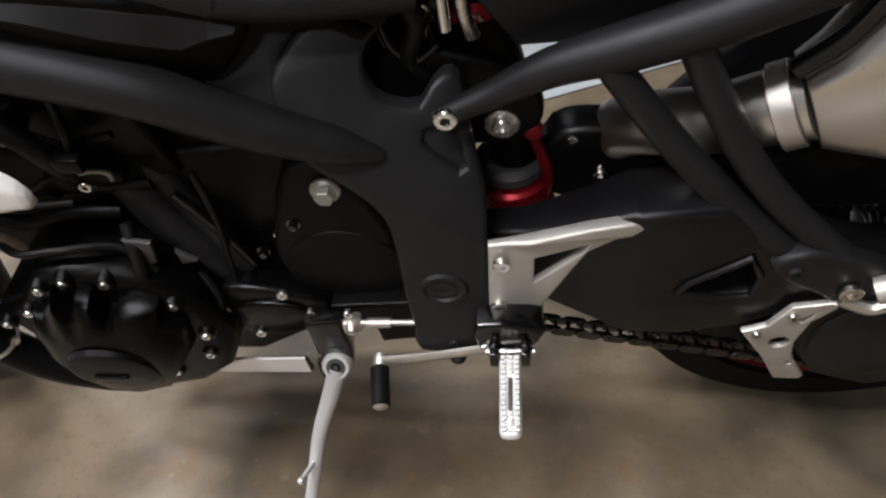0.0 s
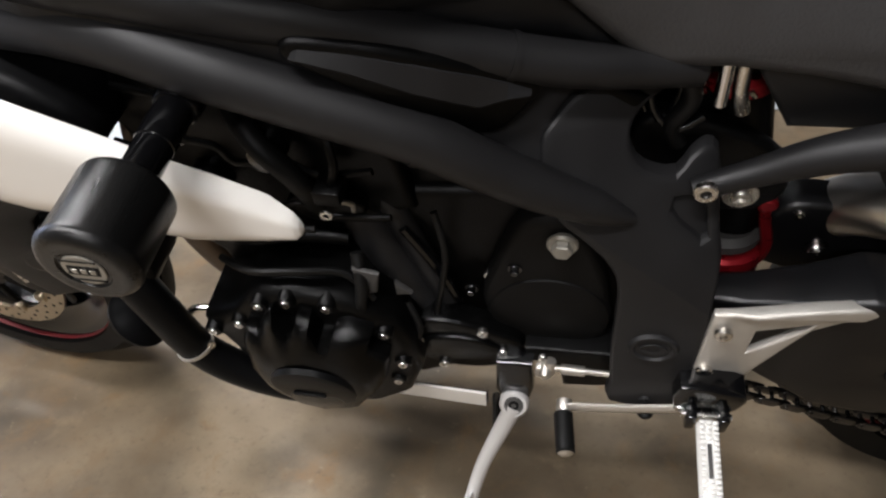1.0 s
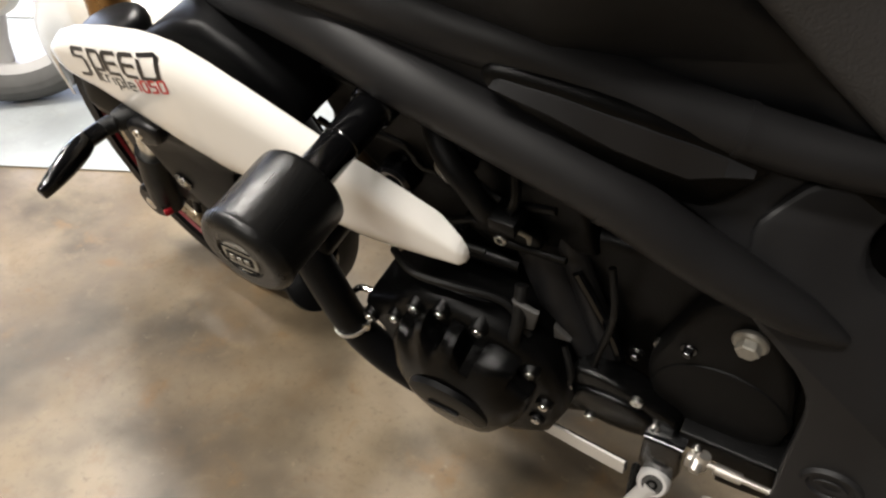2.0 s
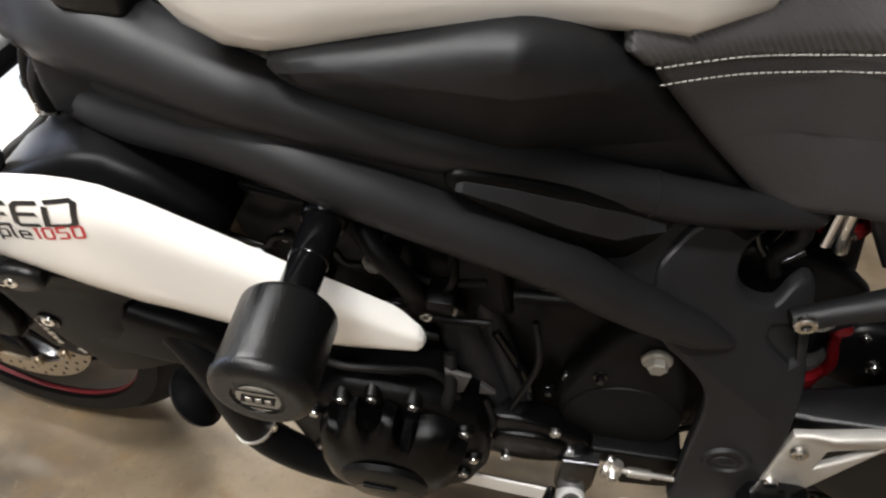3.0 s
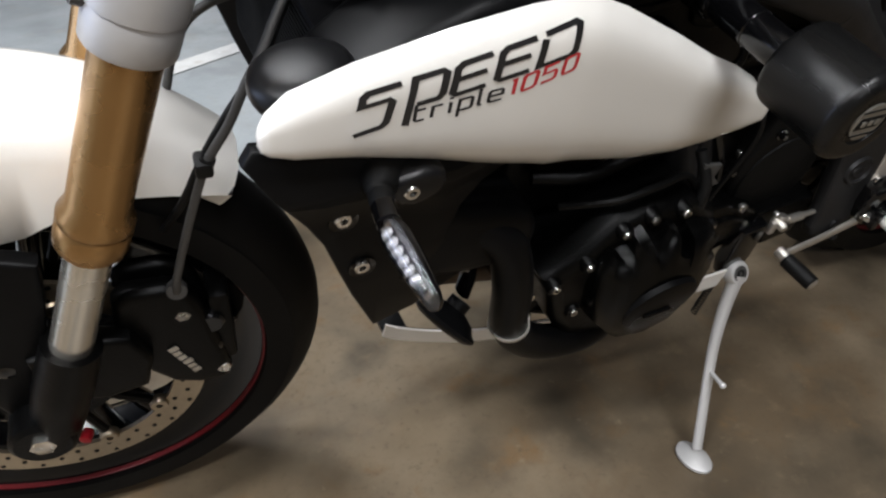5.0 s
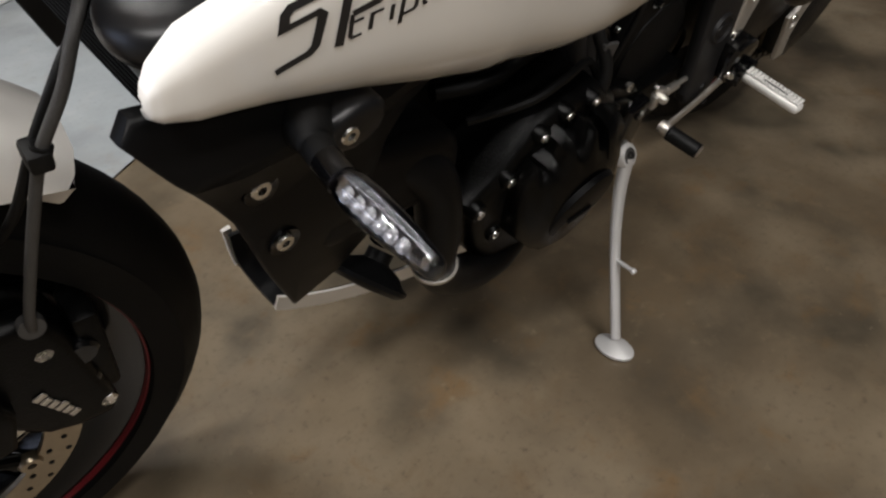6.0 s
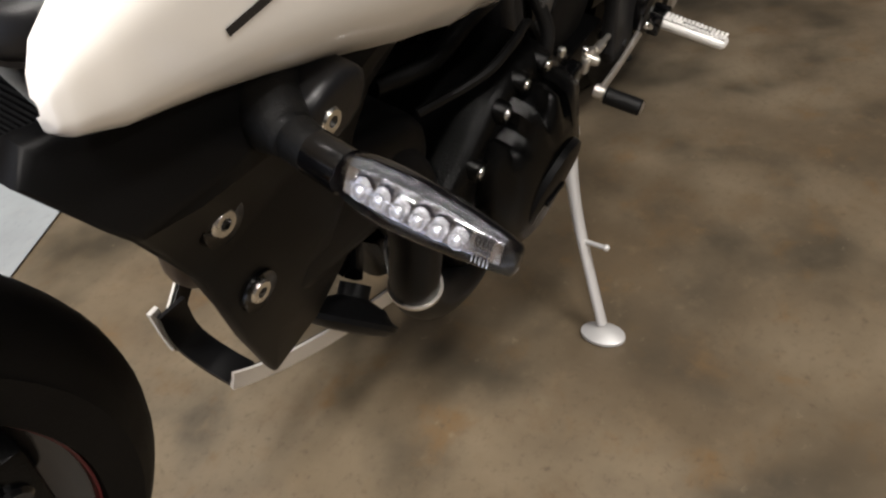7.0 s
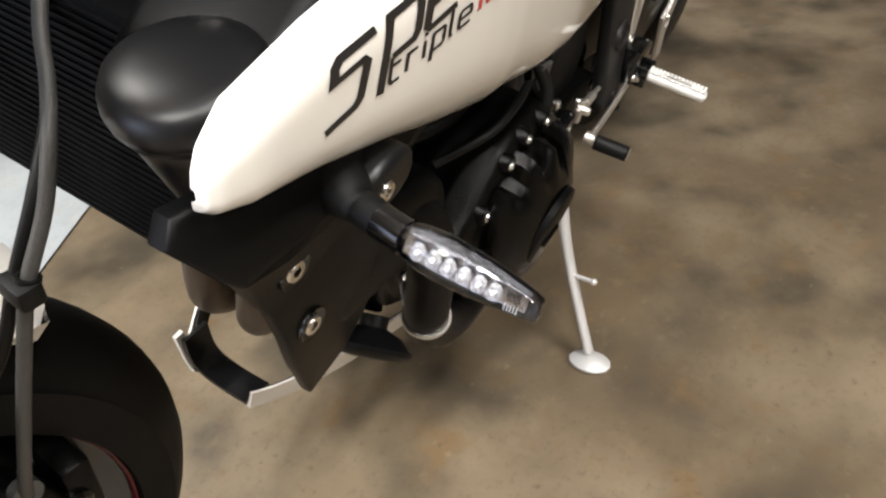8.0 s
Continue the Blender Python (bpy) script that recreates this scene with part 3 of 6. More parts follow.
def seat_bend(x, y, z):
    half = float(np.interp(x, [p[0] for p in SEAT_HALF], [p[1] for p in SEAT_HALF]))
    tuck = 1 - 0.30 * max(0.0, (z - 0.905) / 0.05)
    return (x, y / 0.12 * half * max(0.3, tuck), z)


seat = part("seat", bent(seat_shape, seat_bend), LEATHER, motorcycle, "black vinyl seat with pale double stitching", 50)
PAD = [(-0.690, 0.918), (-0.672, 0.888), (-0.607, 0.885), (-0.551, 0.880), (-0.512, 0.886), (-0.500, 0.900), (-0.503, 0.918), (-0.535, 0.944), (-0.60, 0.952), (-0.65, 0.945)]
part("seat_pad", bent(cut(plate(PAD, -0.1225, 0.1225, 0.010, rounded=2), xs=[-0.64, -0.60, -0.55]), seat_bend), WOVEN, seat, "woven-textured black grip pad")


def on_seat(x, z, out=0.0012):
    px, py, pz = seat_bend(x, -0.1225, z)
    return (px, py - out, pz)


def stitches(points, parent):
    path = spline(points, 40)
    run, dashes, last = 0.0, [], path[0]
    for p in path[1:]:
        run += (p - last).length
        if run > 0.0042:
            d = (p - last).normalized() * 0.0017
            dashes.append(tube([p - d, p + d], 0.0005, 6))
            run = 0.0
        last = p
    part("stitching", joined(*dashes), THREAD, parent, "row of pale thread stitches")


stitches([on_seat(x, z) for x, z in ((-0.669, 0.892), (-0.607, 0.892), (-0.551, 0.887), (-0.516, 0.892), (-0.505, 0.902), (-0.510, 0.916))], seat)
stitches([on_seat(x, z, 0.0004) for x, z in ((-0.662, 0.878), (-0.607, 0.878), (-0.544, 0.873), (-0.506, 0.880), (-0.496, 0.896), (-0.508, 0.926))], seat)

# -- rear subframe
part("tail_panel", plate([(-0.445, 0.725), (-0.41, 0.672), (-0.33, 0.675), (-0.10, 0.775), (0.05, 0.83), (0.05, 0.87), (-0.42, 0.80)], -0.09, 0.09, 0.006), PLASTIC, motorcycle, "black plastic tail underside")
rail = tube([(-0.478, -0.128, 0.632), (-0.43, -0.120, 0.650), (-0.38, -0.118, 0.674), (-0.32, -0.118, 0.692), (-0.24, -0.12, 0.722), (-0.10, -0.12, 0.785)], [0.010, 0.0125, 0.0165, 0.0205, 0.0215, 0.021], 18)
part("subframe_rail", rail, FRAME_BLACK, motorcycle, "matt black subframe tube", 60)
part("subframe_rail", mirrored(rail), FRAME_BLACK, motorcycle, "", 60)
screw((-0.469, -0.139, 0.638), 0.0105, motorcycle, name="subframe_bolt", label="zinc-plated subframe bolt")
for pts in ([(-0.338, -0.122, 0.680), (-0.275, -0.135, 0.598), (-0.20, -0.15, 0.517), (-0.145, -0.16, 0.470)], [(-0.278, -0.122, 0.700), (-0.228, -0.136, 0.606), (-0.175, -0.15, 0.537), (-0.095, -0.165, 0.462)]):
    part("footrest_hanger_tube", tube(pts, [0.0135, 0.0145, 0.0145, 0.014], 16), FRAME_BLACK, motorcycle, "matt black bent hanger tube", 60)
hanger = part("footrest_hanger", plate([(-0.175, 0.478), (-0.145, 0.497), (-0.10, 0.485), (-0.06, 0.462), (-0.055, 0.425), (-0.085, 0.405), (-0.12, 0.43), (-0.155, 0.452)], -0.178, -0.155, 0.006, rounded=3), FRAME_BLACK, motorcycle, "black passenger footrest bracket")
screw((-0.152, -0.182, 0.470), 0.008, hanger, FRAME_BLACK)
screw((-0.094, -0.186, 0.441), 0.0115, hanger, name="pivot_pin", label="domed steel pivot pin")
passenger = part("passenger_footrest", tube([(-0.075, -0.185, 0.450), (-0.03, -0.192, 0.478)], 0.014, 16), CAST_ALLOY, hanger, "ribbed alloy passenger footrest")
part("spring_clip", tube([(-0.098, -0.178, 0.425), (-0.07, -0.185, 0.418), (-0.05, -0.185, 0.43)], 0.007, 8), ALLOY, hanger)
guard = plate([(-0.178, 0.366), (-0.155, 0.377), (-0.139, 0.412), (-0.095, 0.421), (-0.096, 0.410), (-0.113, 0.386), (-0.119, 0.345), (-0.113, 0.312), (-0.088, 0.268), (-0.092, 0.262), (-0.120, 0.264), (-0.145, 0.313)], -0.181, -0.173, 0.002,
              [[(-0.135, 0.386), (-0.112, 0.403), (-0.122, 0.383)], ring_at(-0.135, 0.345, 0, 0.011), ring_at(-0.112, 0.300, 0, 0.004)])
fin = part("sprocket_guard", guard, CAST_ALLOY, motorcycle, "pale alloy toe guard with cut-out holes")
for x, z in ((-0.163, 0.365), (-0.135, 0.398)):
    screw((x, -0.185, z), 0.0055, fin)

# -- shock absorber behind the pivot plate
shock = part("shock_absorber", tube([(-0.455, -0.03, 0.735), (-0.418, -0.045, 0.56), (-0.408, -0.05, 0.46), (-0.40, -0.05, 0.34)], [0.026, 0.030, 0.026, 0.02], 20), DARK, motorcycle, "black shock absorber with red collars")
AX_S = Vector((0.06, -0.02, -0.99)).normalized()
part("collar", lathe([(0.0, 0), (0.030, 0), (0.0375, 0.006), (0.0375, 0.016), (0.034, 0.020), (0, 0.020)], (-0.417, -0.052, 0.514), AX_S, 30), HOSE, shock)
part("adjuster_ring", lathe([(0.0, 0), (0.039, 0), (0.043, 0.004), (0.043, 0.022), (0.038, 0.026), (0, 0.026)], (-0.415, -0.053, 0.492), AX_S, 30), RED, shock, "red anodised adjuster ring")
part("adjuster_ring", lathe([(0.0, 0), (0.027, 0), (0.032, 0.004), (0.032, 0.016), (0, 0.018)], (-0.447, -0.04, 0.70), AX_S, 30), RED, shock, "red anodised adjuster ring")
coil = [(-0.408 + 0.035 * math.cos(w), -0.052 + 0.035 * math.sin(w), 0.462 - 0.0036 * w) for w in np.linspace(0, 24, 90)]
part("spring", tube(coil, 0.0055, 8, straight=True), RED, shock, "red coil spring", 60)
part("knob", lathe([(0, 0), (0.007, 0), (0.0095, -0.002), (0.0095, -0.012), (0, -0.012)], (-0.394, -0.082, 0.566), (0, -1, 0), 12), RED, shock, "red anodised adjuster knob")
part("hose", tube([(-0.394, -0.072, 0.556), (-0.386, -0.07, 0.53), (-0.378, -0.075, 0.50), (-0.384, -0.07, 0.465), (-0.41, -0.068, 0.455)], 0.006, 8), RED, shock)
# its front end is added dark backing for the gap by the subframe
link_plate = part("link_plate", plate([(-0.53, 0.66), (-0.455, 0.66), (-0.395, 0.625), (-0.385, 0.585), (-0.405, 0.560), (-0.44, 0.555), (-0.47, 0.55), (-0.52, 0.53)], -0.082, -0.06, 0.006, rounded=3), DARK, motorcycle, "black casting in front of the shock")
screw((-0.423, -0.09, 0.581), 0.010, link_plate, washer=True)

# -- swingarm, chain, rear wheel
ARM = [(-0.52, 0.40), (-0.50, 0.475), (-0.44, 0.485), (-0.40, 0.492), (-0.345, 0.515), (-0.305, 0.540), (-0.225, 0.545), (-0.165, 0.492), (-0.08, 0.455), (0.0, 0.44), (0.08, 0.40), (0.11, 0.32), (0.07, 0.24), (0.0, 0.215), (-0.07, 0.245), (-0.115, 0.32), (-0.138, 0.378), (-0.18, 0.352), (-0.236, 0.337), (-0.298, 0.344), (-0.391, 0.385), (-0.46, 0.375)]
SLOT = [(-0.250, 0.423), (-0.241, 0.438), (-0.191, 0.478), (-0.176, 0.448), (-0.178, 0.414), (-0.214, 0.410)]
arm = cut(plate(ARM, -0.166, -0.10, 0.008, [SLOT]), xs=[-0.45, -0.40, -0.35, -0.30])
swingarm = part("swingarm", bent(arm, lambda x, y, z: (x, y + (0.045 * max(0.0, (-x - 0.30) / 0.2) if y < -0.13 else 0.0), z)), SATIN, motorcycle, "matt black single-sided swingarm with a slot", 35)
part("slot_rim", tube([(x, -0.166, z) for x, z in SLOT + SLOT[:1]], 0.004, 8, straight=True), SATIN, swingarm)
part("hub_cover", lathe([(0, 0), (0.055, 0), (0.062, -0.004), (0.075, -0.006), (0.082, -0.02), (0, -0.02)], (-0.02, -0.176, 0.325), (0, -1, 0), 40), PLASTIC, swingarm)


def chain_link(a, b, y):
    a, b = Vector((a[0], 0, a[1])), Vector((b[0], 0, b[1]))
    d = (b - a).normalized()
    up = Vector((-d.z, 0, d.x))
    outline = []
    for c, s in ((a, -1), (b, 1)):
        for w in np.linspace(-90, 90, 5):
            q = s * (math.cos(radians(w)) * d) + math.sin(radians(w)) * up * s
            outline.append(c + 0.0066 * q)
    return [(p.x, p.z) for p in outline]


chain = part("drive_chain", lathe([(0.033, 0), (0.036, 0.002), (0.036, 0.006), (0.033, 0.008)], (-0.49, -0.132, 0.40), (0, -1, 0), 24), DARK, motorcycle, "dark steel roller chain")
run_low = [Vector((-0.475, 0, 0.342)).lerp(Vector((0.0, 0, 0.213)), i / 31) for i in range(32)]
for i in range(31):
    a, b = run_low[i], run_low[i + 1]
    y = -0.146 if i % 2 else -0.1425
    outline = chain_link((a.x, a.z), (b.x, b.z), y)
    part("chain_link", joined(plate(outline, y - 0.001, y + 0.001, 0.0004), plate(outline, y + 0.014, y + 0.016, 0.0004), lathe([(0, 0), (0.0026, 0), (0.0026, 0.02), (0, 0.02)], (a.x, y + 0.017, a.z), (0, -1, 0), 8)), CHAIN_STEEL if i % 2 else DARK, chain)
sprocket = lathe([(0.06, 0), (0.104, 0), (0.104, 0.005), (0.06, 0.005)], (0, -0.134, 0.32), (0, -1, 0), 42)
part("sprocket", sprocket, BRONZE, motorcycle, "steel rear sprocket")


def tyre_profile(radius, rim, half, crown):
    pts = [(rim - 0.012, -half * 0.62), (rim, -half * 0.80), (rim + 0.02, -half * 0.97), (rim + (radius - rim) * 0.45, -half)]
    for w in np.linspace(90, 0, 8):
        pts.append((radius - crown + crown * math.cos(radians(w)), -half * math.sin(radians(w))))
    return pts + [(r, -h) for r, h in reversed(pts[:-1])]


def wheel_parts(name_label, centre, radius, rim, half, crown, place, spokes, stripe_y, stripe_r):
    cx, cy, cz = centre
    tyre = lathe(tyre_profile(radius, rim, half, crown), centre, (0, -1, 0), 72)
    wheel = part(name_label[0], place(lathe([(rim - 0.016, -half * 0.72), (rim + 0.001, -half * 0.78), (rim + 0.004, -half * 0.72), (rim - 0.012, -half * 0.62), (rim - 0.035, -half * 0.3), (rim - 0.035, half * 0.3), (rim - 0.012, half * 0.62), (rim + 0.004, half * 0.72), (rim + 0.001, half * 0.78), (rim - 0.016, half * 0.72), (rim - 0.045, half * 0.3), (rim - 0.045, -half * 0.3), (rim - 0.016, -half * 0.72)], centre, (0, -1, 0), 72)), GLOSS, motorcycle, name_label[1], 45)
    part("tyre", place(tyre), TYRE, wheel, "black road tyre", 40)
    for s in (-1, 1):
        part("pinstripe", place(lathe([(stripe_r - 0.0016, -0.008), (stripe_r - 0.0011, 0.0012), (stripe_r + 0.0011, 0.0012), (stripe_r + 0.0016, -0.008)], (cx, cy + s * stripe_y, cz), (0, s, 0), 90)), RED_LINE, wheel, "thin red rim stripe")
    hub = lathe([(0, -0.05), (0.03, -0.05), (0.042, -0.04), (0.036, 0), (0.042, 0.04), (0.03, 0.05), (0, 0.05)], centre, (0, -1, 0), 32)
    part("hub", place(hub), GLOSS, wheel)
    for k in range(spokes):
        for off in (-0.11, 0.11):
            w0, w1 = 2 * math.pi * k / spokes + off * 2.2, 2 * math.pi * k / spokes + off
            line = [(cx + r * math.cos(w), cy, cz + r * math.sin(w)) for r, w in ((0.032, w0), (0.10, (w0 + w1) / 2), (rim - 0.03, w1 + off * 0.4))]
            part("spoke", place(tube(line, [0.013, 0.0105, 0.0125], 10, 1.15, 4)), GLOSS, wheel)
    return wheel


rear_wheel = wheel_parts(("rear_wheel", "black rear wheel with a red rim stripe"), (0, 0, 0.32), 0.320, 0.226, 0.095, 0.098, lambda s: s, 5, 0.084, 0.221)
# the rear half is an added dark panel that hides the bright wheel
rear_guard = part("rear_mudguard", plate([(-0.388, 0.46), (-0.382, 0.525), (-0.362, 0.547), (-0.33, 0.549), (-0.26, 0.548), (-0.18, 0.575), (-0.05, 0.62), (0.10, 0.62), (0.10, 0.45), (-0.20, 0.42)], -0.060, -0.02, 0.006, rounded=2), SATIN, motorcycle, "satin black rear mudguard with an added dark rear panel")
screw((-0.324, -0.066, 0.487), 0.008, rear_guard, washer=True)
screw((-0.355, -0.065, 0.537), 0.0055, rear_guard)

# -- exhaust at the rear
pipe = part("exhaust_pipe", tube([(-0.315, -0.02, 0.50), (-0.300, -0.045, 0.540), (-0.270, -0.070, 0.565), (-0.232, -0.088, 0.583), (-0.20, -0.098, 0.602), (-0.165, -0.108, 0.622)], [0.030, 0.031, 0.031, 0.031, 0.0325, 0.0345], 24), STEEL, motorcycle, "polished steel exhaust link pipe", 60)
PIPE_DIR = Vector((0.85, -0.16, 0.48)).normalized()
part("clamp", lathe([(0.0365, 0), (0.0385, 0.001), (0.0385, 0.018), (0.0365, 0.019)], (-0.190, -0.103, 0.608), PIPE_DIR, 30), ALLOY, pipe)


def oblong(centre, half_y, half_z, n=24, power=0.6):
    out = []
    for k in range(n):
        c, s = math.cos(2 * math.pi * k / n), math.sin(2 * math.pi * k / n)
        out.append((centre[0] - 0.45 * half_z * math.copysign(abs(s) ** power, s), centre[1] + half_y * math.copysign(abs(c) ** power, c), centre[2] + half_z * math.copysign(abs(s) ** power, s)))
    return out


silencer = part("silencer", loft([oblong((-0.168, -0.108, 0.620), 0.034, 0.036), oblong((-0.150, -0.114, 0.632), 0.040, 0.046), oblong((-0.10, -0.125, 0.668), 0.055, 0.085), oblong((-0.06, -0.13, 0.69), 0.06, 0.095), oblong((0.18, -0.14, 0.78), 0.06, 0.095), oblong((0.20, -0.14, 0.79), 0.05, 0.08)]), STEEL, motorcycle, "brushed steel silencer with a tapered front", 40)
part("edge_trim", tube([(-0.19, -0.118, 0.662), (-0.165, -0.128, 0.70), (-0.14, -0.135, 0.755), (-0.08, -0.14, 0.79), (0.05, -0.15, 0.84)], 0.010, 10), GLOSS, silencer)
part("heat_shield", plate([(-0.30, 0.62), (-0.19, 0.66), (-0.14, 0.76), (-0.16, 0.79), (-0.24, 0.745), (-0.30, 0.70)], 0.02, 0.04, 0.004), SATIN, motorcycle, "dark plastic undertray behind the struts")

# -- engine
CASE = [(-0.935, 0.60), (-0.985, 0.56), (-0.985, 0.50), (-0.955, 0.47), (-0.94, 0.38), (-0.88, 0.315), (-0.80, 0.295), (-0.70, 0.31), (-0.62, 0.345), (-0.53, 0.365), (-0.50, 0.42), (-0.50, 0.56), (-0.58, 0.615), (-0.72, 0.60), (-0.86, 0.58)]
crankcase = part("crankcase", plate(CASE, -0.125, 0.125, 0.012), DARK, motorcycle, "black engine crankcase")
BARREL = [(-0.90, 0.54), (-0.72, 0.58), (-0.735, 0.66), (-0.755, 0.74), (-0.80, 0.775), (-0.93, 0.765), (-1.005, 0.70), (-0.975, 0.63)]
part("cylinder_head", plate(BARREL, -0.135, 0.135, 0.01), DARK, motorcycle, "black cylinder block and head")
for k, (pts, y) in enumerate((([(-0.985, 0.665), (-0.95, 0.655), (-0.935, 0.672), (-0.89, 0.668), (-0.875, 0.648), (-0.83, 0.655), (-0.80, 0.64), (-0.75, 0.65)], -0.152), ([(-0.955, 0.60), (-0.92, 0.585), (-0.90, 0.60), (-0.86, 0.585), (-0.83, 0.60), (-0.80, 0.585), (-0.74, 0.59)], -0.153), ([(-0.96, 0.73), (-0.90, 0.722), (-0.84, 0.735), (-0.78, 0.725)], -0.152))):
    part("gasket_ridge", tube([(x, y, z) for x, z in pts], 0.004, 8, 0.8, 3), DARK, crankcase)

SCREWS = [(-0.944, 0.441), (-0.908, 0.462), (-0.876, 0.501), (-0.845, 0.512), (-0.804, 0.510), (-0.751, 0.471), (-0.737, 0.415), (-0.746, 0.375), (-0.905, 0.385), (-0.80, 0.335)]
flange = (plate([(-0.957, 0.450), (-0.944, 0.420), (-0.928, 0.370), (-0.900, 0.325), (-0.868, 0.297), (-0.83, 0.284), (-0.775, 0.300), (-0.735, 0.335), (-0.720, 0.385), (-0.724, 0.44), (-0.742, 0.485), (-0.79, 0.520), (-0.845, 0.524), (-0.885, 0.512), (-0.915, 0.473)], -0.206, -0.11, 0.016))
alternator = part("alternator_cover", flange, DARK, motorcycle, "black alternator cover ringed with bright screws")
DOME = [(-0.900, 0.425), (-0.893, 0.385), (-0.862, 0.348), (-0.825, 0.338), (-0.785, 0.360), (-0.752, 0.408), (-0.746, 0.448), (-0.766, 0.462), (-0.760, 0.484), (-0.783, 0.495), (-0.796, 0.492), (-0.803, 0.474), (-0.813, 0.475), (-0.820, 0.503), (-0.832, 0.508), (-0.838, 0.494), (-0.845, 0.486), (-0.853, 0.496), (-0.859, 0.506), (-0.868, 0.500), (-0.870, 0.484), (-0.880, 0.478), (-0.890, 0.482), (-0.900, 0.462)]


def dome_ring(scale, y, even=0.0):
    """A ring of the domed cover; even: from the scalloped outline (0) to a plain oval (1)."""
    cx, cz = -0.826, 0.418
    ring = []
    for x, z in DOME:
        w = math.atan2(z - cz, x - cx)
        ox, oz = cx + 0.074 * math.cos(w), cz + (0.066 if z > cz else 0.080) * math.sin(w)
        ring.append((cx + (x + (ox - x) * even - cx) * scale, y, cz + (z + (oz - z) * even - cz) * scale))
    return ring


part("dome", loft([dome_ring(1.02, -0.195), dome_ring(1.0, -0.218), dome_ring(0.965, -0.231, 0.15), dome_ring(0.90, -0.240, 0.8), dome_ring(0.74, -0.247, 1.0), dome_ring(0.45, -0.251, 1.0), dome_ring(0.1, -0.252, 1.0)]), ENGINE, alternator, "glossy black domed cover face", 45)
cap = moved(lathe([(0, 0.0045), (0.040, 0.004), (0.0455, 0.002), (0.047, -0.004), (0, -0.008)], (0, 0, 0), (0, -1, 0), 48), Matrix.Translation((-0.826, -0.2485, 0.412)) @ Matrix.Rotation(radians(8), 4, "X"))
cap = part("inspection_cap", cap, SHROUD_PLASTIC, alternator, "round dark inspection cap")
part("lettering_bar", block(-0.848, -0.812, -0.2555, -0.251, 0.404, 0.409, 0.001), SHROUD_PLASTIC, cap)
for x, z in SCREWS:
    part("screw_boss", lathe([(0, -0.0015), (0.0054, -0.0015), (0.0060, 0.0), (0.0082, 0), (0.0094, -0.002), (0.0105, -0.03), (0, -0.03)], (x, -0.2105, z), (0, -1, 0), 16), DARK, alternator)
    screw((x, -0.2125, z), 0.0052, alternator)
part("rib", joined(tube([(-0.875, -0.236, 0.44), (-0.835, -0.2445, 0.432), (-0.79, -0.239, 0.445)], 0.004, 8), tube([(-0.843, -0.236, 0.475), (-0.838, -0.2435, 0.455)], 0.004, 8)), SATIN, alternator)

lower = plate([(-0.748, 0.428), (-0.70, 0.447), (-0.645, 0.432), (-0.612, 0.412), (-0.622, 0.372), (-0.68, 0.352), (-0.735, 0.372)], -0.172, -0.14, 0.006, rounded=3)
clutch = part("starter_cover", joined(lower, plate([(-0.72, 0.415), (-0.67, 0.425), (-0.635, 0.408), (-0.65, 0.385), (-0.70, 0.38)], -0.178, -0.165, 0.005, rounded=3)), ENGINE, motorcycle, "small black engine side cover")
for x, z in ((-0.726, 0.411), (-0.634, 0.401), (-0.70, 0.362), (-0.655, 0.438)):
    screw((x, -0.1775, z), 0.0062, clutch)

SPR = [(-0.648, 0.515), (-0.658, 0.458), (-0.636, 0.395), (-0.600, 0.376), (-0.535, 0.366), (-0.525, 0.42), (-0.532, 0.50), (-0.552, 0.562), (-0.585, 0.602), (-0.622, 0.588)]
sprocket_cover = part("sprocket_cover", joined(plate(SPR, -0.150, -0.11, 0.010, rounded=3), lathe([(0, 0.006), (0.052, 0.005), (0.061, 0.002), (0.064, -0.006), (0, -0.006)], (-0.588, -0.150, 0.450), (0, -1, 0), 48)), SPROCKET_BLACK, motorcycle, "matt black front sprocket cover", 30)
screw((-0.653, -0.137, 0.488), 0.0058, sprocket_cover)
screw((-0.592, -0.157, 0.388), 0.0058, sprocket_cover, FRAME_BLACK)
part("engine_bolt", joined(bolt_shape((-0.582, -0.166, 0.575), 0.0098, washer=False, hexagon=True, depth=1.2), lathe([(0, 0), (0.0125, 0), (0.0145, -0.002), (0.0145, -0.005), (0.0115, -0.007), (0.0115, -0.02), (0, -0.02)], (-0.582, -0.158, 0.575), (0, -1, 0), 30)), BADGE_GREY, motorcycle, "big zinc engine mounting bolt with washer")

# cradle struts and small things beside the cylinders
part("engine_strut", tube([(-0.792, -0.118, 0.585), (-0.765, -0.128, 0.53), (-0.712, -0.138, 0.395)], [0.021, 0.0235, 0.022], 16), FRAME_BLACK, motorcycle, "matt black engine mounting strut", 60)
part("engine_strut", tube([(-0.765, -0.118, 0.625), (-0.735, -0.128, 0.545), (-0.692, -0.138, 0.43)], [0.012, 0.0135, 0.012], 14), FRAME_BLACK, motorcycle, "matt black engine mounting strut", 60)
bracket = part("hose_bracket", plate([(-0.84, 0.60), (-0.80, 0.612), (-0.765, 0.60), (-0.775, 0.578), (-0.82, 0.575)], -0.152, -0.138, 0.004, rounded=3), DARK, motorcycle, "black bracket with a bright screw")
screw((-0.802, -0.158, 0.590), 0.0065, bracket)
part("hose_bracket", plate([(-0.83, 0.725), (-0.79, 0.72), (-0.76, 0.695), (-0.79, 0.68), (-0.83, 0.69)], -0.14, -0.12, 0.004, rounded=3), DARK, motorcycle, "black bracket with a bright screw")
screw((-0.790, -0.145, 0.703), 0.0055, bracket)
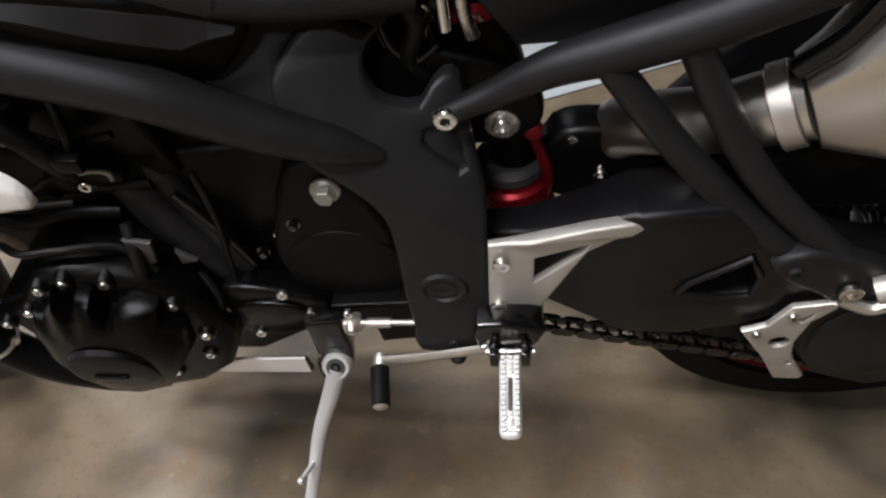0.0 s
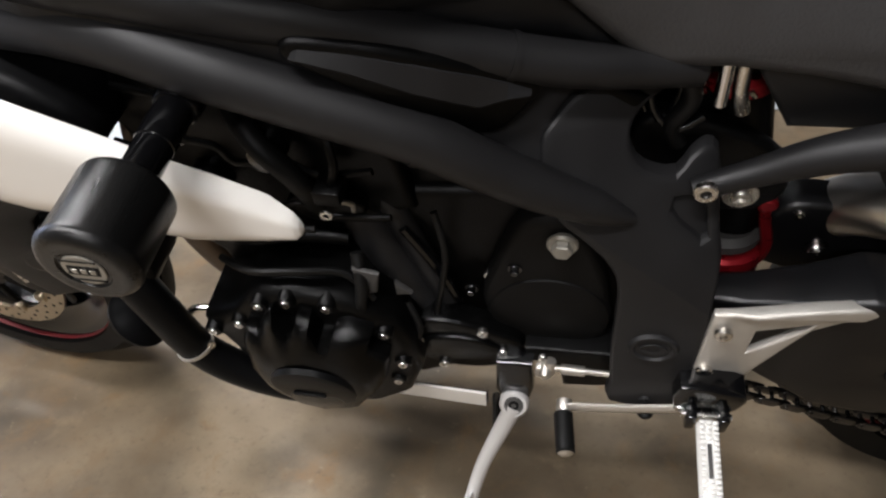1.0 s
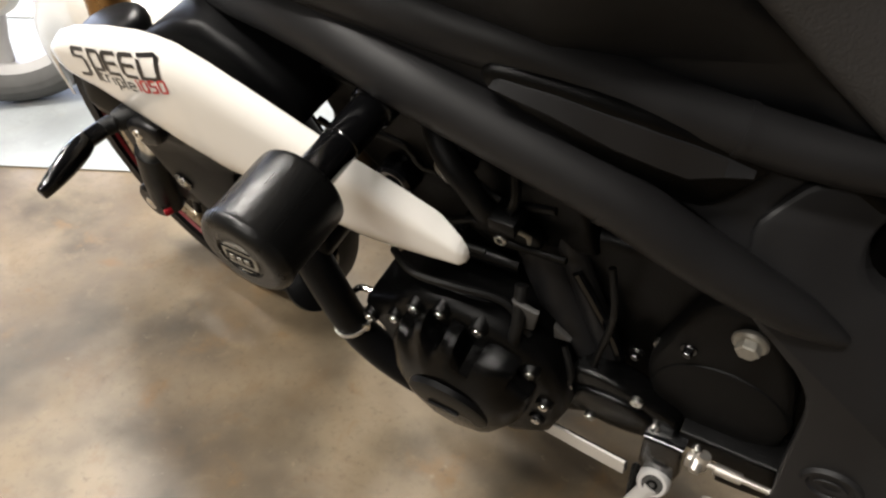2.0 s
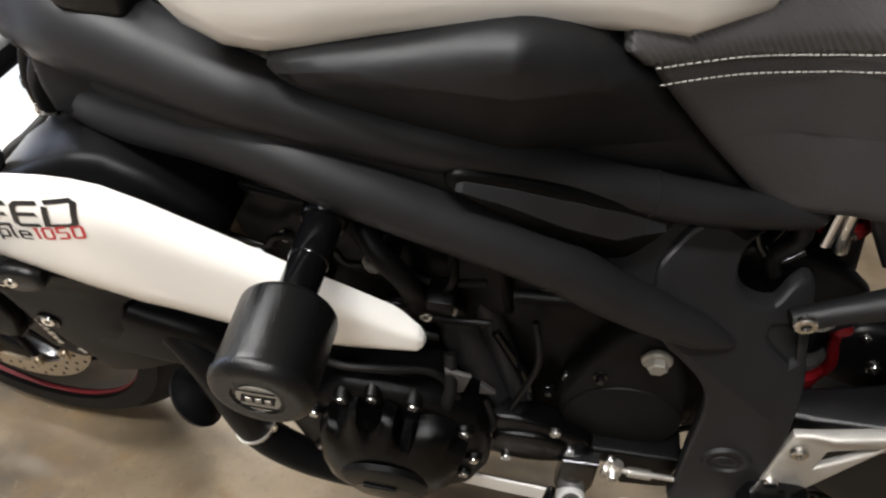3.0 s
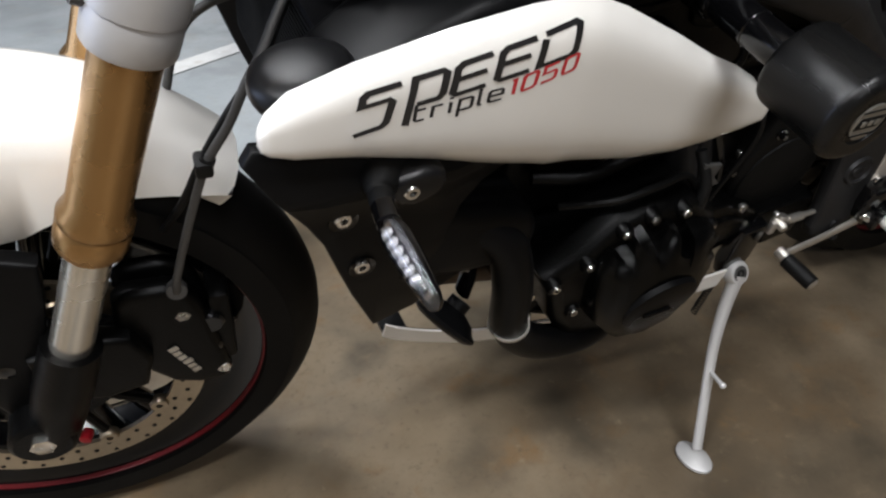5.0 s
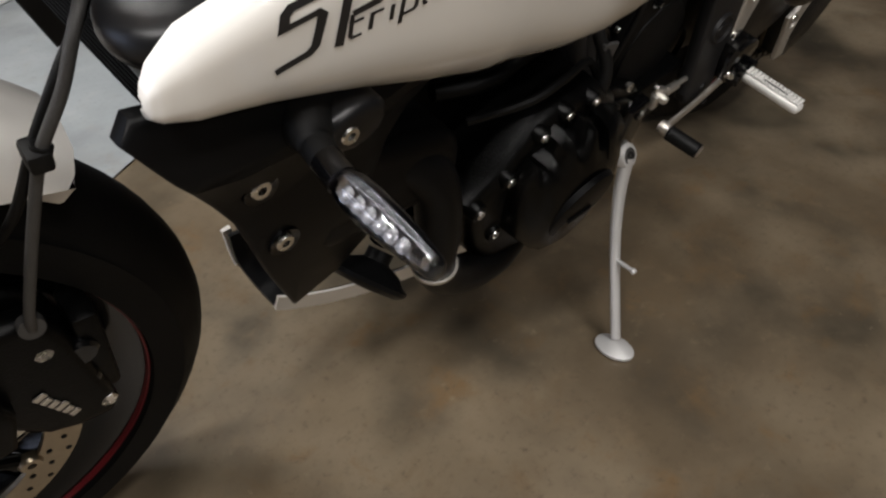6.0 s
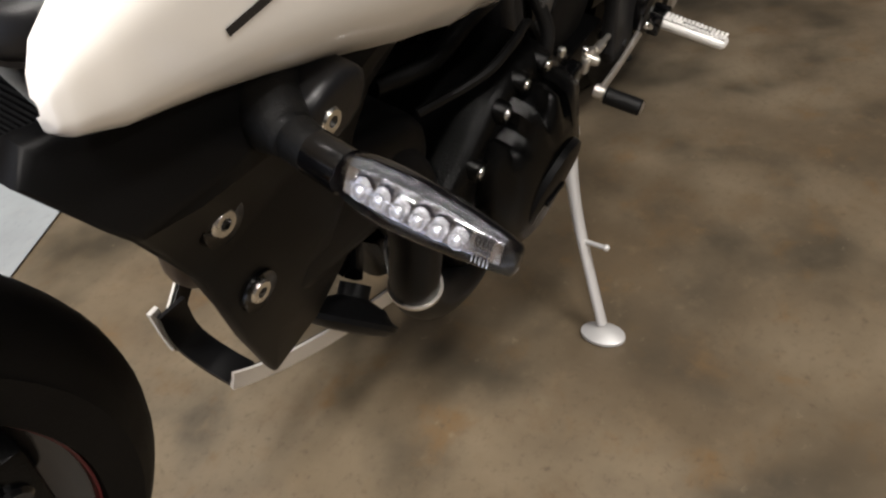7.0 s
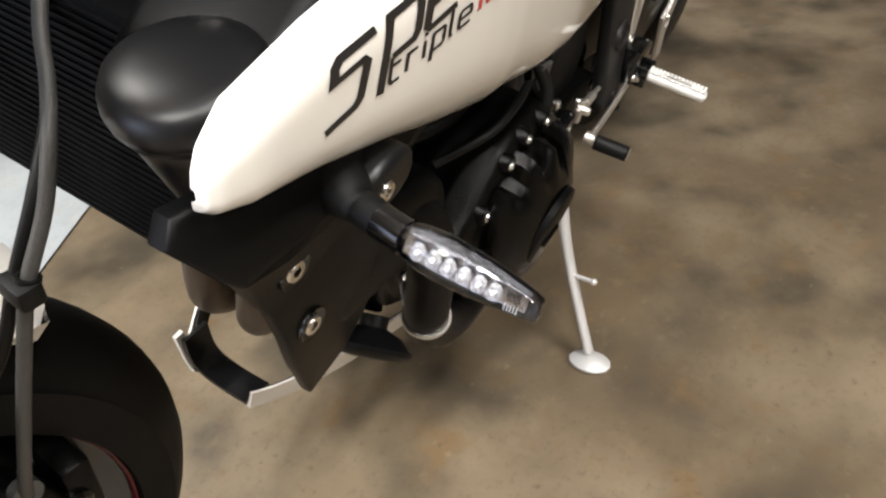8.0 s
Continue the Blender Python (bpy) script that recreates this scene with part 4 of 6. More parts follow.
part("coolant_hose", tube([(-0.92, -0.06, 0.71), (-0.86, -0.145, 0.685), (-0.82, -0.158, 0.64), (-0.81, -0.15, 0.60)], 0.011, 12), RUBBER, motorcycle, "black rubber coolant hose", 60)
part("coolant_hose", tube([(-0.775, -0.17, 0.555), (-0.770, -0.19, 0.525), (-0.772, -0.196, 0.50), (-0.765, -0.19, 0.485)], 0.0065, 10), RUBBER, motorcycle, "black rubber breather hose", 60)
part("sensor_tab", plate([(-0.778, 0.548), (-0.752, 0.542), (-0.757, 0.512), (-0.770, 0.506)], -0.186, -0.18, 0.002), HOSE, motorcycle)
part("sensor_tab", plate([(-0.742, 0.515), (-0.725, 0.498), (-0.742, 0.494)], -0.175, -0.168, 0.002), HOSE, motorcycle)
part("cable", tube([(-0.93, -0.155, 0.60), (-0.87, -0.175, 0.59), (-0.81, -0.17, 0.585)], 0.0035, 8), RUBBER, motorcycle, "thin black cable", 60)
part("cable", tube([(-0.70, -0.15, 0.60), (-0.69, -0.165, 0.55), (-0.705, -0.16, 0.45), (-0.70, -0.165, 0.43)], 0.0035, 8), RUBBER, motorcycle, "thin black cable", 60)
part("coolant_tank", plate([(-0.745, 0.655), (-0.70, 0.665), (-0.645, 0.64), (-0.60, 0.60), (-0.62, 0.575), (-0.70, 0.575), (-0.74, 0.60)], -0.115, -0.06, 0.012, rounded=3), DARK, motorcycle, "dark plastic tank behind the frame beam")
part("airbox", plate([(-0.93, 0.79), (-0.60, 0.745), (-0.52, 0.70), (-0.55, 0.62), (-0.70, 0.62), (-0.76, 0.70), (-0.94, 0.745)], -0.10, 0.10, 0.02), DARK, motorcycle, "black airbox under the tank")
for pts, r, mat in (([(-0.505, -0.085, 0.74), (-0.49, -0.09, 0.70), (-0.50, -0.085, 0.665), (-0.49, -0.08, 0.64)], 0.008, RUBBER), ([(-0.525, -0.07, 0.70), (-0.515, -0.08, 0.672), (-0.495, -0.085, 0.66), (-0.475, -0.08, 0.672)], 0.0042, GLOSS),
                    ([(-0.455, -0.07, 0.745), (-0.452, -0.075, 0.70), (-0.445, -0.075, 0.675)], 0.007, ZINC), ([(-0.515, -0.075, 0.735), (-0.49, -0.085, 0.72)], 0.006, ZINC), ([(-0.470, -0.08, 0.75), (-0.467, -0.085, 0.69)], 0.006, CHROME)):
    part("hose", tube(pts, r, 10), mat, motorcycle, "hose end under the seat", 60)
# unseen box, enlarged as dark filling for the opening behind the pivot plate
part("battery_box", plate([(-0.57, 0.75), (-0.43, 0.755), (-0.43, 0.62), (-0.47, 0.57), (-0.57, 0.58)], -0.055, 0.08, 0.01), DARK, motorcycle, "black electrics box under the seat")

# bright zinc pins added only to give glints in the dark opening
for k, (x, z) in enumerate(((-0.486, 0.706), (-0.478, 0.692), (-0.503, 0.668), (-0.470, 0.650), (-0.443, 0.695))):
    part("glint_pin", tube([(x, -0.072, z), (x + 0.006 * (-1) ** k, -0.070, z - 0.008)], 0.0026, 8), ZINC, motorcycle)
for pts in ([(-0.54, -0.05, 0.70), (-0.52, -0.068, 0.66), (-0.50, -0.066, 0.63)], [(-0.51, -0.06, 0.73), (-0.495, -0.068, 0.69), (-0.505, -0.07, 0.65), (-0.49, -0.06, 0.62)], [(-0.47, -0.05, 0.72), (-0.485, -0.066, 0.68), (-0.475, -0.066, 0.65)]):
    part("wiring", tube(pts, 0.0055, 10), GLOSS, motorcycle, "glossy black wiring behind the pivot plate", 60)
part("hose_clamp", tube([(-0.8216, -0.150, 0.5914), (-0.806, -0.153, 0.6036), (-0.787, -0.154, 0.6087), (-0.776, -0.152, 0.6039), (-0.776, -0.150, 0.5927)], 0.0028, 8), BADGE_GREY, motorcycle, "dull metal hose clamp", 60)

# -- gear lever, footrest, heel plate, side stand
HEEL = [(-0.438, 0.527), (-0.394, 0.534), (-0.343, 0.543), (-0.300, 0.547), (-0.291, 0.541), (-0.305, 0.530), (-0.345, 0.508), (-0.380, 0.445), (-0.391, 0.425), (-0.420, 0.418), (-0.441, 0.416)]
heel = cut(plate(HEEL, -0.006, 0.004, 0.003, [[(-0.395, 0.505), (-0.345, 0.517), (-0.350, 0.508), (-0.396, 0.470)]]), xs=[-0.42, -0.40, -0.38, -0.36, -0.34, -0.32], zs=[0.45, 0.48, 0.51])
heel_plate = part("heel_plate", bent(heel, lambda x, y, z: (x, y - 0.176 + 0.13 * max(0.0, x + 0.43) + 0.09 * (z - 0.50) - (0.005 if z > 0.53 and y < 0 else 0), z - 0.007 - 0.06 * (x + 0.43))), CAST_ALLOY, motorcycle, "brushed alloy heel plate with a triangular cut-out", 30)
screw((-0.426, -0.189, 0.500), 0.0085, heel_plate, washer=False)
screw((-0.430, -0.192, 0.433), 0.0085, heel_plate)
mount = part("footrest_mount", joined(plate([(-0.452, 0.432), (-0.40, 0.430), (-0.385, 0.415), (-0.40, 0.385), (-0.43, 0.372), (-0.452, 0.385)], -0.212, -0.17, 0.006, rounded=2),
             block(-0.441, -0.431, -0.228, -0.2, 0.378, 0.405, 0.003), block(-0.409, -0.399, -0.228, -0.2, 0.378, 0.405, 0.003)), GLOSS, motorcycle, "black footrest mounting lug")
screw((-0.446, -0.214, 0.392), 0.0055, mount)
peg_core = block(-0.4310, -0.4090, -0.311, -0.222, 0.384, 0.399, 0.007, segments=3)
footrest = part("footrest", peg_core, PEG_ALLOY, motorcycle, "ribbed alloy rider footrest")
part("pivot_pin", tube([(-0.445, -0.216, 0.391), (-0.395, -0.216, 0.391)], 0.0045, 10), ZINC, footrest)
tooth = mesh_of("tooth", block(-0.0028, 0.0028, -0.0022, 0.0022, 0, 0.0034, 0.0009, segments=1), PEG_ALLOY)
for i in range(15):
    for j in range(3):
        if j == 1 and 4 <= i <= 10:
            continue
        part("tooth", tooth, PEG_ALLOY, footrest).location = (-0.4266 + 0.0066 * j, -0.228 - 0.0055 * i, 0.3985)
part("slot", block(-0.4222, -0.4178, -0.288, -0.250, 0.3985, 0.3996, 0.0005), HOSE, footrest)

lever = part("gear_lever", joined(tube([(-0.440, -0.205, 0.378), (-0.50, -0.207, 0.366), (-0.562, -0.206, 0.352)], [0.0075, 0.0065, 0.007], 10, 0.62), lathe([(0, 0.006), (0.007, 0.006), (0.0085, 0.004), (0.0085, -0.008), (0, -0.008)], (-0.562, -0.207, 0.351), (0, -1, 0), 18)), ALLOY, motorcycle, "polished alloy gear lever", 45)
part("toe_rubber", lathe([(0.0, 0), (0.0095, 0), (0.0108, 0.002)] + [v for i in range(8) for v in ((0.0108, 0.003 + 0.005 * i), (0.0101, 0.0055 + 0.005 * i))] + [(0.0105, 0.044), (0.009, 0.0455), (0, 0.0455)], (-0.5625, -0.213, 0.350), (0.12, -1, -0.03), 20), RUBBER, lever, "black ribbed toe rubber")
part("toe_cap", lathe([(0, 0.0025), (0.006, 0.002), (0.0085, 0.0), (0, -0.002)], (-0.557, -0.2585, 0.3487), (0.12, -1, -0.03), 18), ALLOY, lever)
part("stop_rubber", ball((-0.476, -0.204, 0.358), 0.009, (1, 1, 0.6)), RUBBER, lever)
linkage = part("gear_linkage", tube([(-0.586, -0.188, 0.404), (-0.52, -0.186, 0.400)], 0.0035, 10), ALLOY, motorcycle, "bright gear linkage rod and joints")
part("rod_sleeve", tube([(-0.570, -0.188, 0.403), (-0.545, -0.187, 0.4015)], 0.0058, 12), ALLOY, linkage)
part("ball_joint", joined(lathe([(0, 0.010), (0.0045, 0.010), (0.0062, 0.007), (0.0062, -0.010), (0, -0.010)], (-0.586, -0.190, 0.402), (0, -1, 0), 16), lathe([(0, 0), (0.0062, 0), (0.0068, -0.016), (0.006, -0.018), (0, -0.018)], (-0.582, -0.189, 0.394), (0, -0.3, -1), 16), block(-0.597, -0.587, -0.192, -0.182, 0.385, 0.405, 0.003)), ALLOY, linkage)
screw((-0.590, -0.185, 0.412), 0.005, linkage)
part("gear_shaft_boss", plate([(-0.61, 0.41), (-0.515, 0.415), (-0.512, 0.347), (-0.524, 0.342), (-0.565, 0.336), (-0.570, 0.378), (-0.61, 0.385)], -0.172, -0.12, 0.004), DARK, motorcycle)

stand = part("side_stand", joined(tube([(-0.617, -0.198, 0.322), (-0.632, -0.215, 0.283), (-0.651, -0.243, 0.238), (-0.666, -0.280, 0.180), (-0.684, -0.326, 0.112)], [0.0115, 0.0105, 0.0088, 0.0080, 0.0082], 14, 0.8), lathe([(0, 0.006), (0.0145, 0.006), (0.017, 0.003), (0.017, -0.008), (0, -0.008)], (-0.618, -0.196, 0.324), (0, -0.8, 0.6), 26)), SILVER_PAINT, motorcycle, "silver painted side stand with an oval foot", 50)
tilt = Matrix.Rotation(radians(-LEAN), 4, "X")
part("foot", moved(lathe([(0, 0.0), (0.020, 0.0), (0.0235, 0.002), (0.0235, 0.006), (0.012, 0.012), (0, 0.014)], (0, 0, 0), (0, 0, 1), 26), Matrix.Translation((-0.690, -0.334, 0.0975)) @ tilt @ Matrix.Diagonal((0.85, 1.25, 1, 1))), SILVER_PAINT, stand)
part("stop_pin", tube([(-0.660, -0.262, 0.208), (-0.669, -0.294, 0.222)], 0.003, 10), SILVER_PAINT, stand)
part("pin_tip", ball((-0.669, -0.294, 0.222), 0.0045), SILVER_PAINT, stand)
part("pivot_recess", lathe([(0, 0.0008), (0.0105, 0.0008), (0.0112, 0.0), (0, 0.0)], (-0.618, -0.2009, 0.3277), (0, -0.8, 0.6), 24), HOSE, stand)
screw((-0.618, -0.2018, 0.3284), 0.0066, stand, DARK, (0, -0.8, 0.6), "pivot_bolt")
part("stand_bracket", plate([(-0.640, 0.398), (-0.600, 0.402), (-0.597, 0.345), (-0.602, 0.312), (-0.628, 0.306), (-0.640, 0.335)], -0.188, -0.165, 0.005), GLOSS, motorcycle, "black side stand bracket")
part("return_spring", tube([(-0.640 + 0.004 * math.cos(w), -0.186 + 0.004 * math.sin(w), 0.318 - 0.0009 * w) for w in np.linspace(0, 95, 300)], 0.0011, 5, straight=True), DARK, motorcycle, "dark return spring", 60)

# -- crash bobbin
rim = [(0.0348 - 0.0095 * (1 - math.cos(radians(a))), -0.0100 + 0.0095 * math.sin(radians(a))) for a in range(80, -1, -16)]
bobbin = part("crash_bobbin", lathe([(0, -0.0022), (0.0170, -0.0022), (0.0180, -0.0008), (0.0235, -0.0008)] + rim + [(0.0335, -0.0135), (0.0338, -0.064), (0.0330, -0.0670), (0.031, -0.069), (0, -0.069)], (-0.876, -0.347, 0.751), (0, -1, 0), 48), NYLON, motorcycle, "black nylon crash bobbin with a round badge", 35)
part("spacer", lathe([(0, 0), (0.0140, 0), (0.0142, -0.002), (0.0142, -0.040), (0.0150, -0.041), (0.0150, -0.17), (0, -0.17)], (-0.876, -0.277, 0.751), (0, -1, 0), 32), GLOSS, bobbin, "glossy black spacer tube")
part("mount_boss", lathe([(0.0150, 0.0), (0.0165, 0.0005), (0.0180, -0.002), (0.0185, -0.008), (0.0185, -0.06), (0.0150, -0.06)], (-0.876, -0.198, 0.751), (0, -1, 0), 36), GLOSS, motorcycle, "round black mounting boss under the frame beam", 40)
badge = part("badge", lathe([(0, 0), (0.0138, 0.0), (0.0144, -0.0005), (0.0144, -0.002), (0, -0.002)], (-0.876, -0.3462, 0.751), (0, -1, 0), 36), BADGE_GREY, bobbin, "round dull silver maker's badge with a dark bar")
part("badge_bar", joined(plate([(-0.8880, 0.7465), (-0.8860, 0.7555), (-0.8640, 0.7555), (-0.8660, 0.7465)], -0.3468, -0.346, 0.0003), tube([(-0.888, -0.3466, 0.7605), (-0.864, -0.3466, 0.7605)], 0.0006, 6), tube([(-0.888, -0.3466, 0.7415), (-0.864, -0.3466, 0.7415)], 0.0006, 6)), SPROCKET_BLACK, badge)
part("badge_letter_bar", joined(*[block(-0.8838 + 0.0062 * k, -0.8798 + 0.0062 * k, -0.3474, -0.3464, 0.7488, 0.7532, 0.0004) for k in range(3)]), BADGE_GREY, badge)

# -- radiator, cowl and shroud
radiator = part("radiator", block(-1.165, -1.125, -0.165, 0.165, 0.553, 0.712, 0.004), FIN_BLACK, motorcycle, "dark finned radiator core")
fin_mesh = mesh_of("fin", block(-0.0212, 0.0212, -0.155, 0.155, -0.001, 0.001, 0), FIN_BLACK)
for z in np.arange(0.560, 0.708, 0.0052):
    part("fin", fin_mesh, FIN_BLACK, radiator).location = (-1.1455, 0, float(z))
COWL = [(-1.185, 0.672), (-1.182, 0.700), (-1.16, 0.722), (-1.11, 0.755), (-1.05, 0.772), (-0.985, 0.735), (-0.97, 0.69), (-1.05, 0.650), (-1.16, 0.660)]
cowl = part("radiator_cowl", plate(COWL, -0.190, -0.10, 0.012, rounded=2), SHROUD_PLASTIC, motorcycle, "satin black radiator cowl", 45)
part("radiator_cowl", mirrored(plate(COWL, -0.195, -0.10, 0.018, rounded=2)), SATIN, motorcycle, "satin black radiator cowl", 45)
lid = [(0.0345, -0.003), (0.0352, 0.001), (0.0346, 0.006), (0.0325, 0.0105), (0.028, 0.0135), (0.020, 0.0152), (0.010, 0.0158), (0, 0.016)]
lump = moved(lathe([(0.016, -0.070), (0.0285, -0.018), (0.0315, -0.0085), (0.0330, -0.0070), (0.0330, -0.0045)] + lid, (0, 0, 0), (0, 0, 1), 48), Matrix.Translation((-1.195, -0.173, 0.720)) @ Matrix.Rotation(radians(-10), 4, "Y") @ Matrix.Diagonal((1.04, 0.98, 1, 1)))
part("cap_cover", lump, SATIN, cowl, "rounded black filler cover", 40)
SHROUD = [(-1.238, 0.694), (-1.246, 0.684), (-1.222, 0.650), (-1.192, 0.595), (-1.165, 0.515), (-1.138, 0.447), (-1.105, 0.462), (-1.03, 0.490), (-1.045, 0.53), (-1.085, 0.565), (-1.075, 0.60), (-1.03, 0.645), (-0.99, 0.655), (-1.06, 0.682), (-1.20, 0.694)]
shroud_shape = cut(plate(SHROUD, -0.008, 0.004, 0.003), xs=[-1.22, -1.18, -1.14, -1.10, -1.06], zs=[0.50, 0.56, 0.62, 0.652, 0.662, 0.68])


def shroud_bend(x, y, z):
    out = np.interp(z, [0.44, 0.56, 0.62, 0.652, 0.662, 0.70], [-0.183, -0.200, -0.2015, -0.215, -0.216, -0.198])
    return (x, float(out) + y + 0.20 * max(0.0, -1.20 - x) + 0.22 * max(0.0, x + 1.10), z)


shroud = part("radiator_shroud", bent(shroud_shape, shroud_bend), SHROUD_PLASTIC, motorcycle, "black plastic radiator shroud with two bright screws", 30)
part("radiator_shroud", mirrored(bent(shroud_shape, shroud_bend)), PLASTIC, motorcycle, "black plastic radiator shroud", 30)
for x, y, z in ((-1.179, -0.2135, 0.623), (-1.161, -0.2112, 0.561)):
    part("screw_seat", lathe([(0.0, 0), (0.0085, 0), (0.0115, 0.002), (0.0122, -0.002), (0.0, -0.004)], (x, y + 0.0030, z), (0, -1, 0), 24), GLOSS, shroud)
    screw((x, y, z), 0.0068, shroud)
scoop = plate([(-1.12, 0.60), (-1.06, 0.585), (-1.0, 0.565), (-0.985, 0.53), (-1.0, 0.50), (-1.08, 0.505), (-1.13, 0.52)], -0.205, -0.13, 0.014, rounded=3)
part("air_scoop", scoop, SHROUD_PLASTIC, motorcycle, "black ribbed scoop behind the shroud")
part("cooler_bracket", joined(plate([(-1.152, 0.672), (-1.128, 0.679), (-1.113, 0.672), (-1.115, 0.655), (-1.135, 0.647), (-1.152, 0.655)], -0.2362, -0.195, 0.006, rounded=2)), SATIN, motorcycle, "dark bracket carrying the indicator")
screw((-1.139, -0.2375, 0.662), 0.0060, shroud)

# -- front indicator
indicator = part("indicator", tube([(-1.145, -0.198, 0.664), (-1.150, -0.208, 0.665), (-1.157, -0.222, 0.668), (-1.163, -0.237, 0.670), (-1.167, -0.252, 0.671)], [0.031, 0.025, 0.0150, 0.0095, 0.0082], 24), RUBBER, motorcycle, "clear-lens front indicator on a rubber stalk", 60)
part("collar", tube([(-1.1665, -0.250, 0.671), (-1.169, -0.266, 0.6715)], 0.0088, 24), GLOSS, indicator, "glossy black collar")


def lamp_ring(t, front, back, tall, x_low=-1.0, x_high=1.0, tight=1.0, n=24):
    """A section of the lamp at t metres from its root, cut to a range of depths."""
    cx, cy, cz = -1.170 + 0.09 * t, -0.262 - t, 0.672 - 0.115 * t
    out = []
    for k in range(n):
        c, s = math.cos(2 * math.pi * k / n), math.sin(2 * math.pi * k / n)
        deep = (back if c > 0 else front) * math.copysign(abs(c) ** 0.8, c)
        out.append((cx + min(max(deep, x_low), x_high), cy, cz + tight * tall * math.copysign(abs(s) ** 0.85, s)))
    return out


LAMP = ((0.0, 0.0030, 0.005, 0.0030), (0.002, 0.0055, 0.007, 0.0056), (0.006, 0.0078, 0.009, 0.0082), (0.013, 0.0092, 0.0098, 0.0102), (0.023, 0.0096, 0.0098, 0.0110), (0.036, 0.0090, 0.0092, 0.0104), (0.050, 0.0080, 0.008, 0.0088), (0.063, 0.0066, 0.006, 0.0069), (0.0685, 0.0058, 0.0045, 0.0058), (0.0695, 0.0045, 0.003, 0.0045))
part("lamp_back", loft([lamp_ring(*row, x_low=0.0012, tight=1.08) for row in LAMP]), GLOSS, indicator, "glossy black lamp housing", 50)
part("reflector", loft([lamp_ring(*row, x_low=-0.0006, x_high=0.0012, tight=0.50) for row in LAMP[2:8]]), REFLECTOR, indicator, "bright reflector", 50)
for i in range(6):
    t = 0.0125 + 0.0072 * i
    at = (-1.1716 + 0.09 * t, -0.262 - t, 0.672 - 0.115 * t)
    led = part("led", lathe([(0, 0.0038), (0.0015, 0.0034), (0.0022, 0.0024), (0.0020, 0.0012), (0.0027, 0.0025), (0.0031, 0.0025), (0.0034, 0.0), (0, 0.0)], at, (-1, 0, 0.1), 18), LED, indicator)
for i in range(5):
    t = 0.0545 + 0.0014 * i
    part("ridge", block(-1.1735 + 0.09 * t, -1.1705 + 0.09 * t, -0.2625 - t, -0.2619 - t, 0.6675 - 0.115 * t, 0.6765 - 0.115 * t, 0), CHROME, indicator)
lens = part("lens", loft([lamp_ring(*row, x_high=0.0013) for row in LAMP]), LENS, indicator, "clear plastic lens", 50)
lens.visible_shadow = False

# -- white flank panel with its lettering
P_X = (-1.2370, -1.2355, -1.2310, -1.216, -1.176, -1.119, -1.069, -1.045, -1.023, -0.996, -0.937, -0.890, -0.856, -0.822, -0.798, -0.7935, -0.7915)
P_TOP = (0.716, 0.722, 0.730, 0.742, 0.759, 0.778, 0.790, 0.7925, 0.791, 0.780, 0.749, 0.722, 0.706, 0.686, 0.667, 0.660, 0.653)
P_LOW = (0.709, 0.703, 0.698, 0.691, 0.684, 0.672, 0.660, 0.655, 0.649, 0.645, 0.629, 0.622, 0.624, 0.629, 0.636, 0.642, 0.649)
P_Y = (-0.216, -0.219, -0.222, -0.226, -0.230, -0.237, -0.242, -0.2435, -0.244, -0.243, -0.240, -0.237, -0.235, -0.232, -0.229, -0.226, -0.222)


def panel_y(x, z, grow=0.0):
    top, low, y = (float(np.interp(x, P_X, row)) for row in (P_TOP, P_LOW, P_Y))
    u = (z - (top + low) / 2) / max((top - low) / 2, 1e-4)
    round_in = 0.016 * min(abs(u), 1.0) ** 6 if u > 0 else 0.019 * min(abs(u), 1.0) ** 3.6
    return y + round_in * min(1.0, (top - low) / 0.05) - grow


def panel_shape():
    rings = []
    ends = (P_X[0], P_X[3], P_X[-4], P_X[-1])
    for x in [float(v) for v in np.interp(np.linspace(0, len(P_X) - 1, 65), range(len(P_X)), P_X)]:
        top, low = float(np.interp(x, P_X, P_TOP)), float(np.interp(x, P_X, P_LOW))
        us = [math.copysign(abs(u) ** 0.75, u) for u in np.linspace(-1, 1, 15)]
        outer = [(x, panel_y(x, (top + low) / 2 + u * (top - low) / 2), (top + low) / 2 + u * (top - low) / 2) for u in us]
        mid = (top + low) / 2
        deep = float(np.interp(x, ends, (0.0018, 0.010, 0.010, 0.0018)))
        inner = [(px, py + (deep if 0 < k < 14 else 0.0015), mid + (pz - mid) * (0.93 if 0 < k < 14 else 0.985)) for k, (px, py, pz) in enumerate(outer)]
        rings.append(outer + inner[::-1])
    return loft(rings)


panel = part("flank_panel", panel_shape(), WHITE, motorcycle, "glossy white flank panel with black and red lettering", 40)
part("flank_panel", mirrored(panel_shape()), WHITE, motorcycle, "glossy white flank panel", 40)


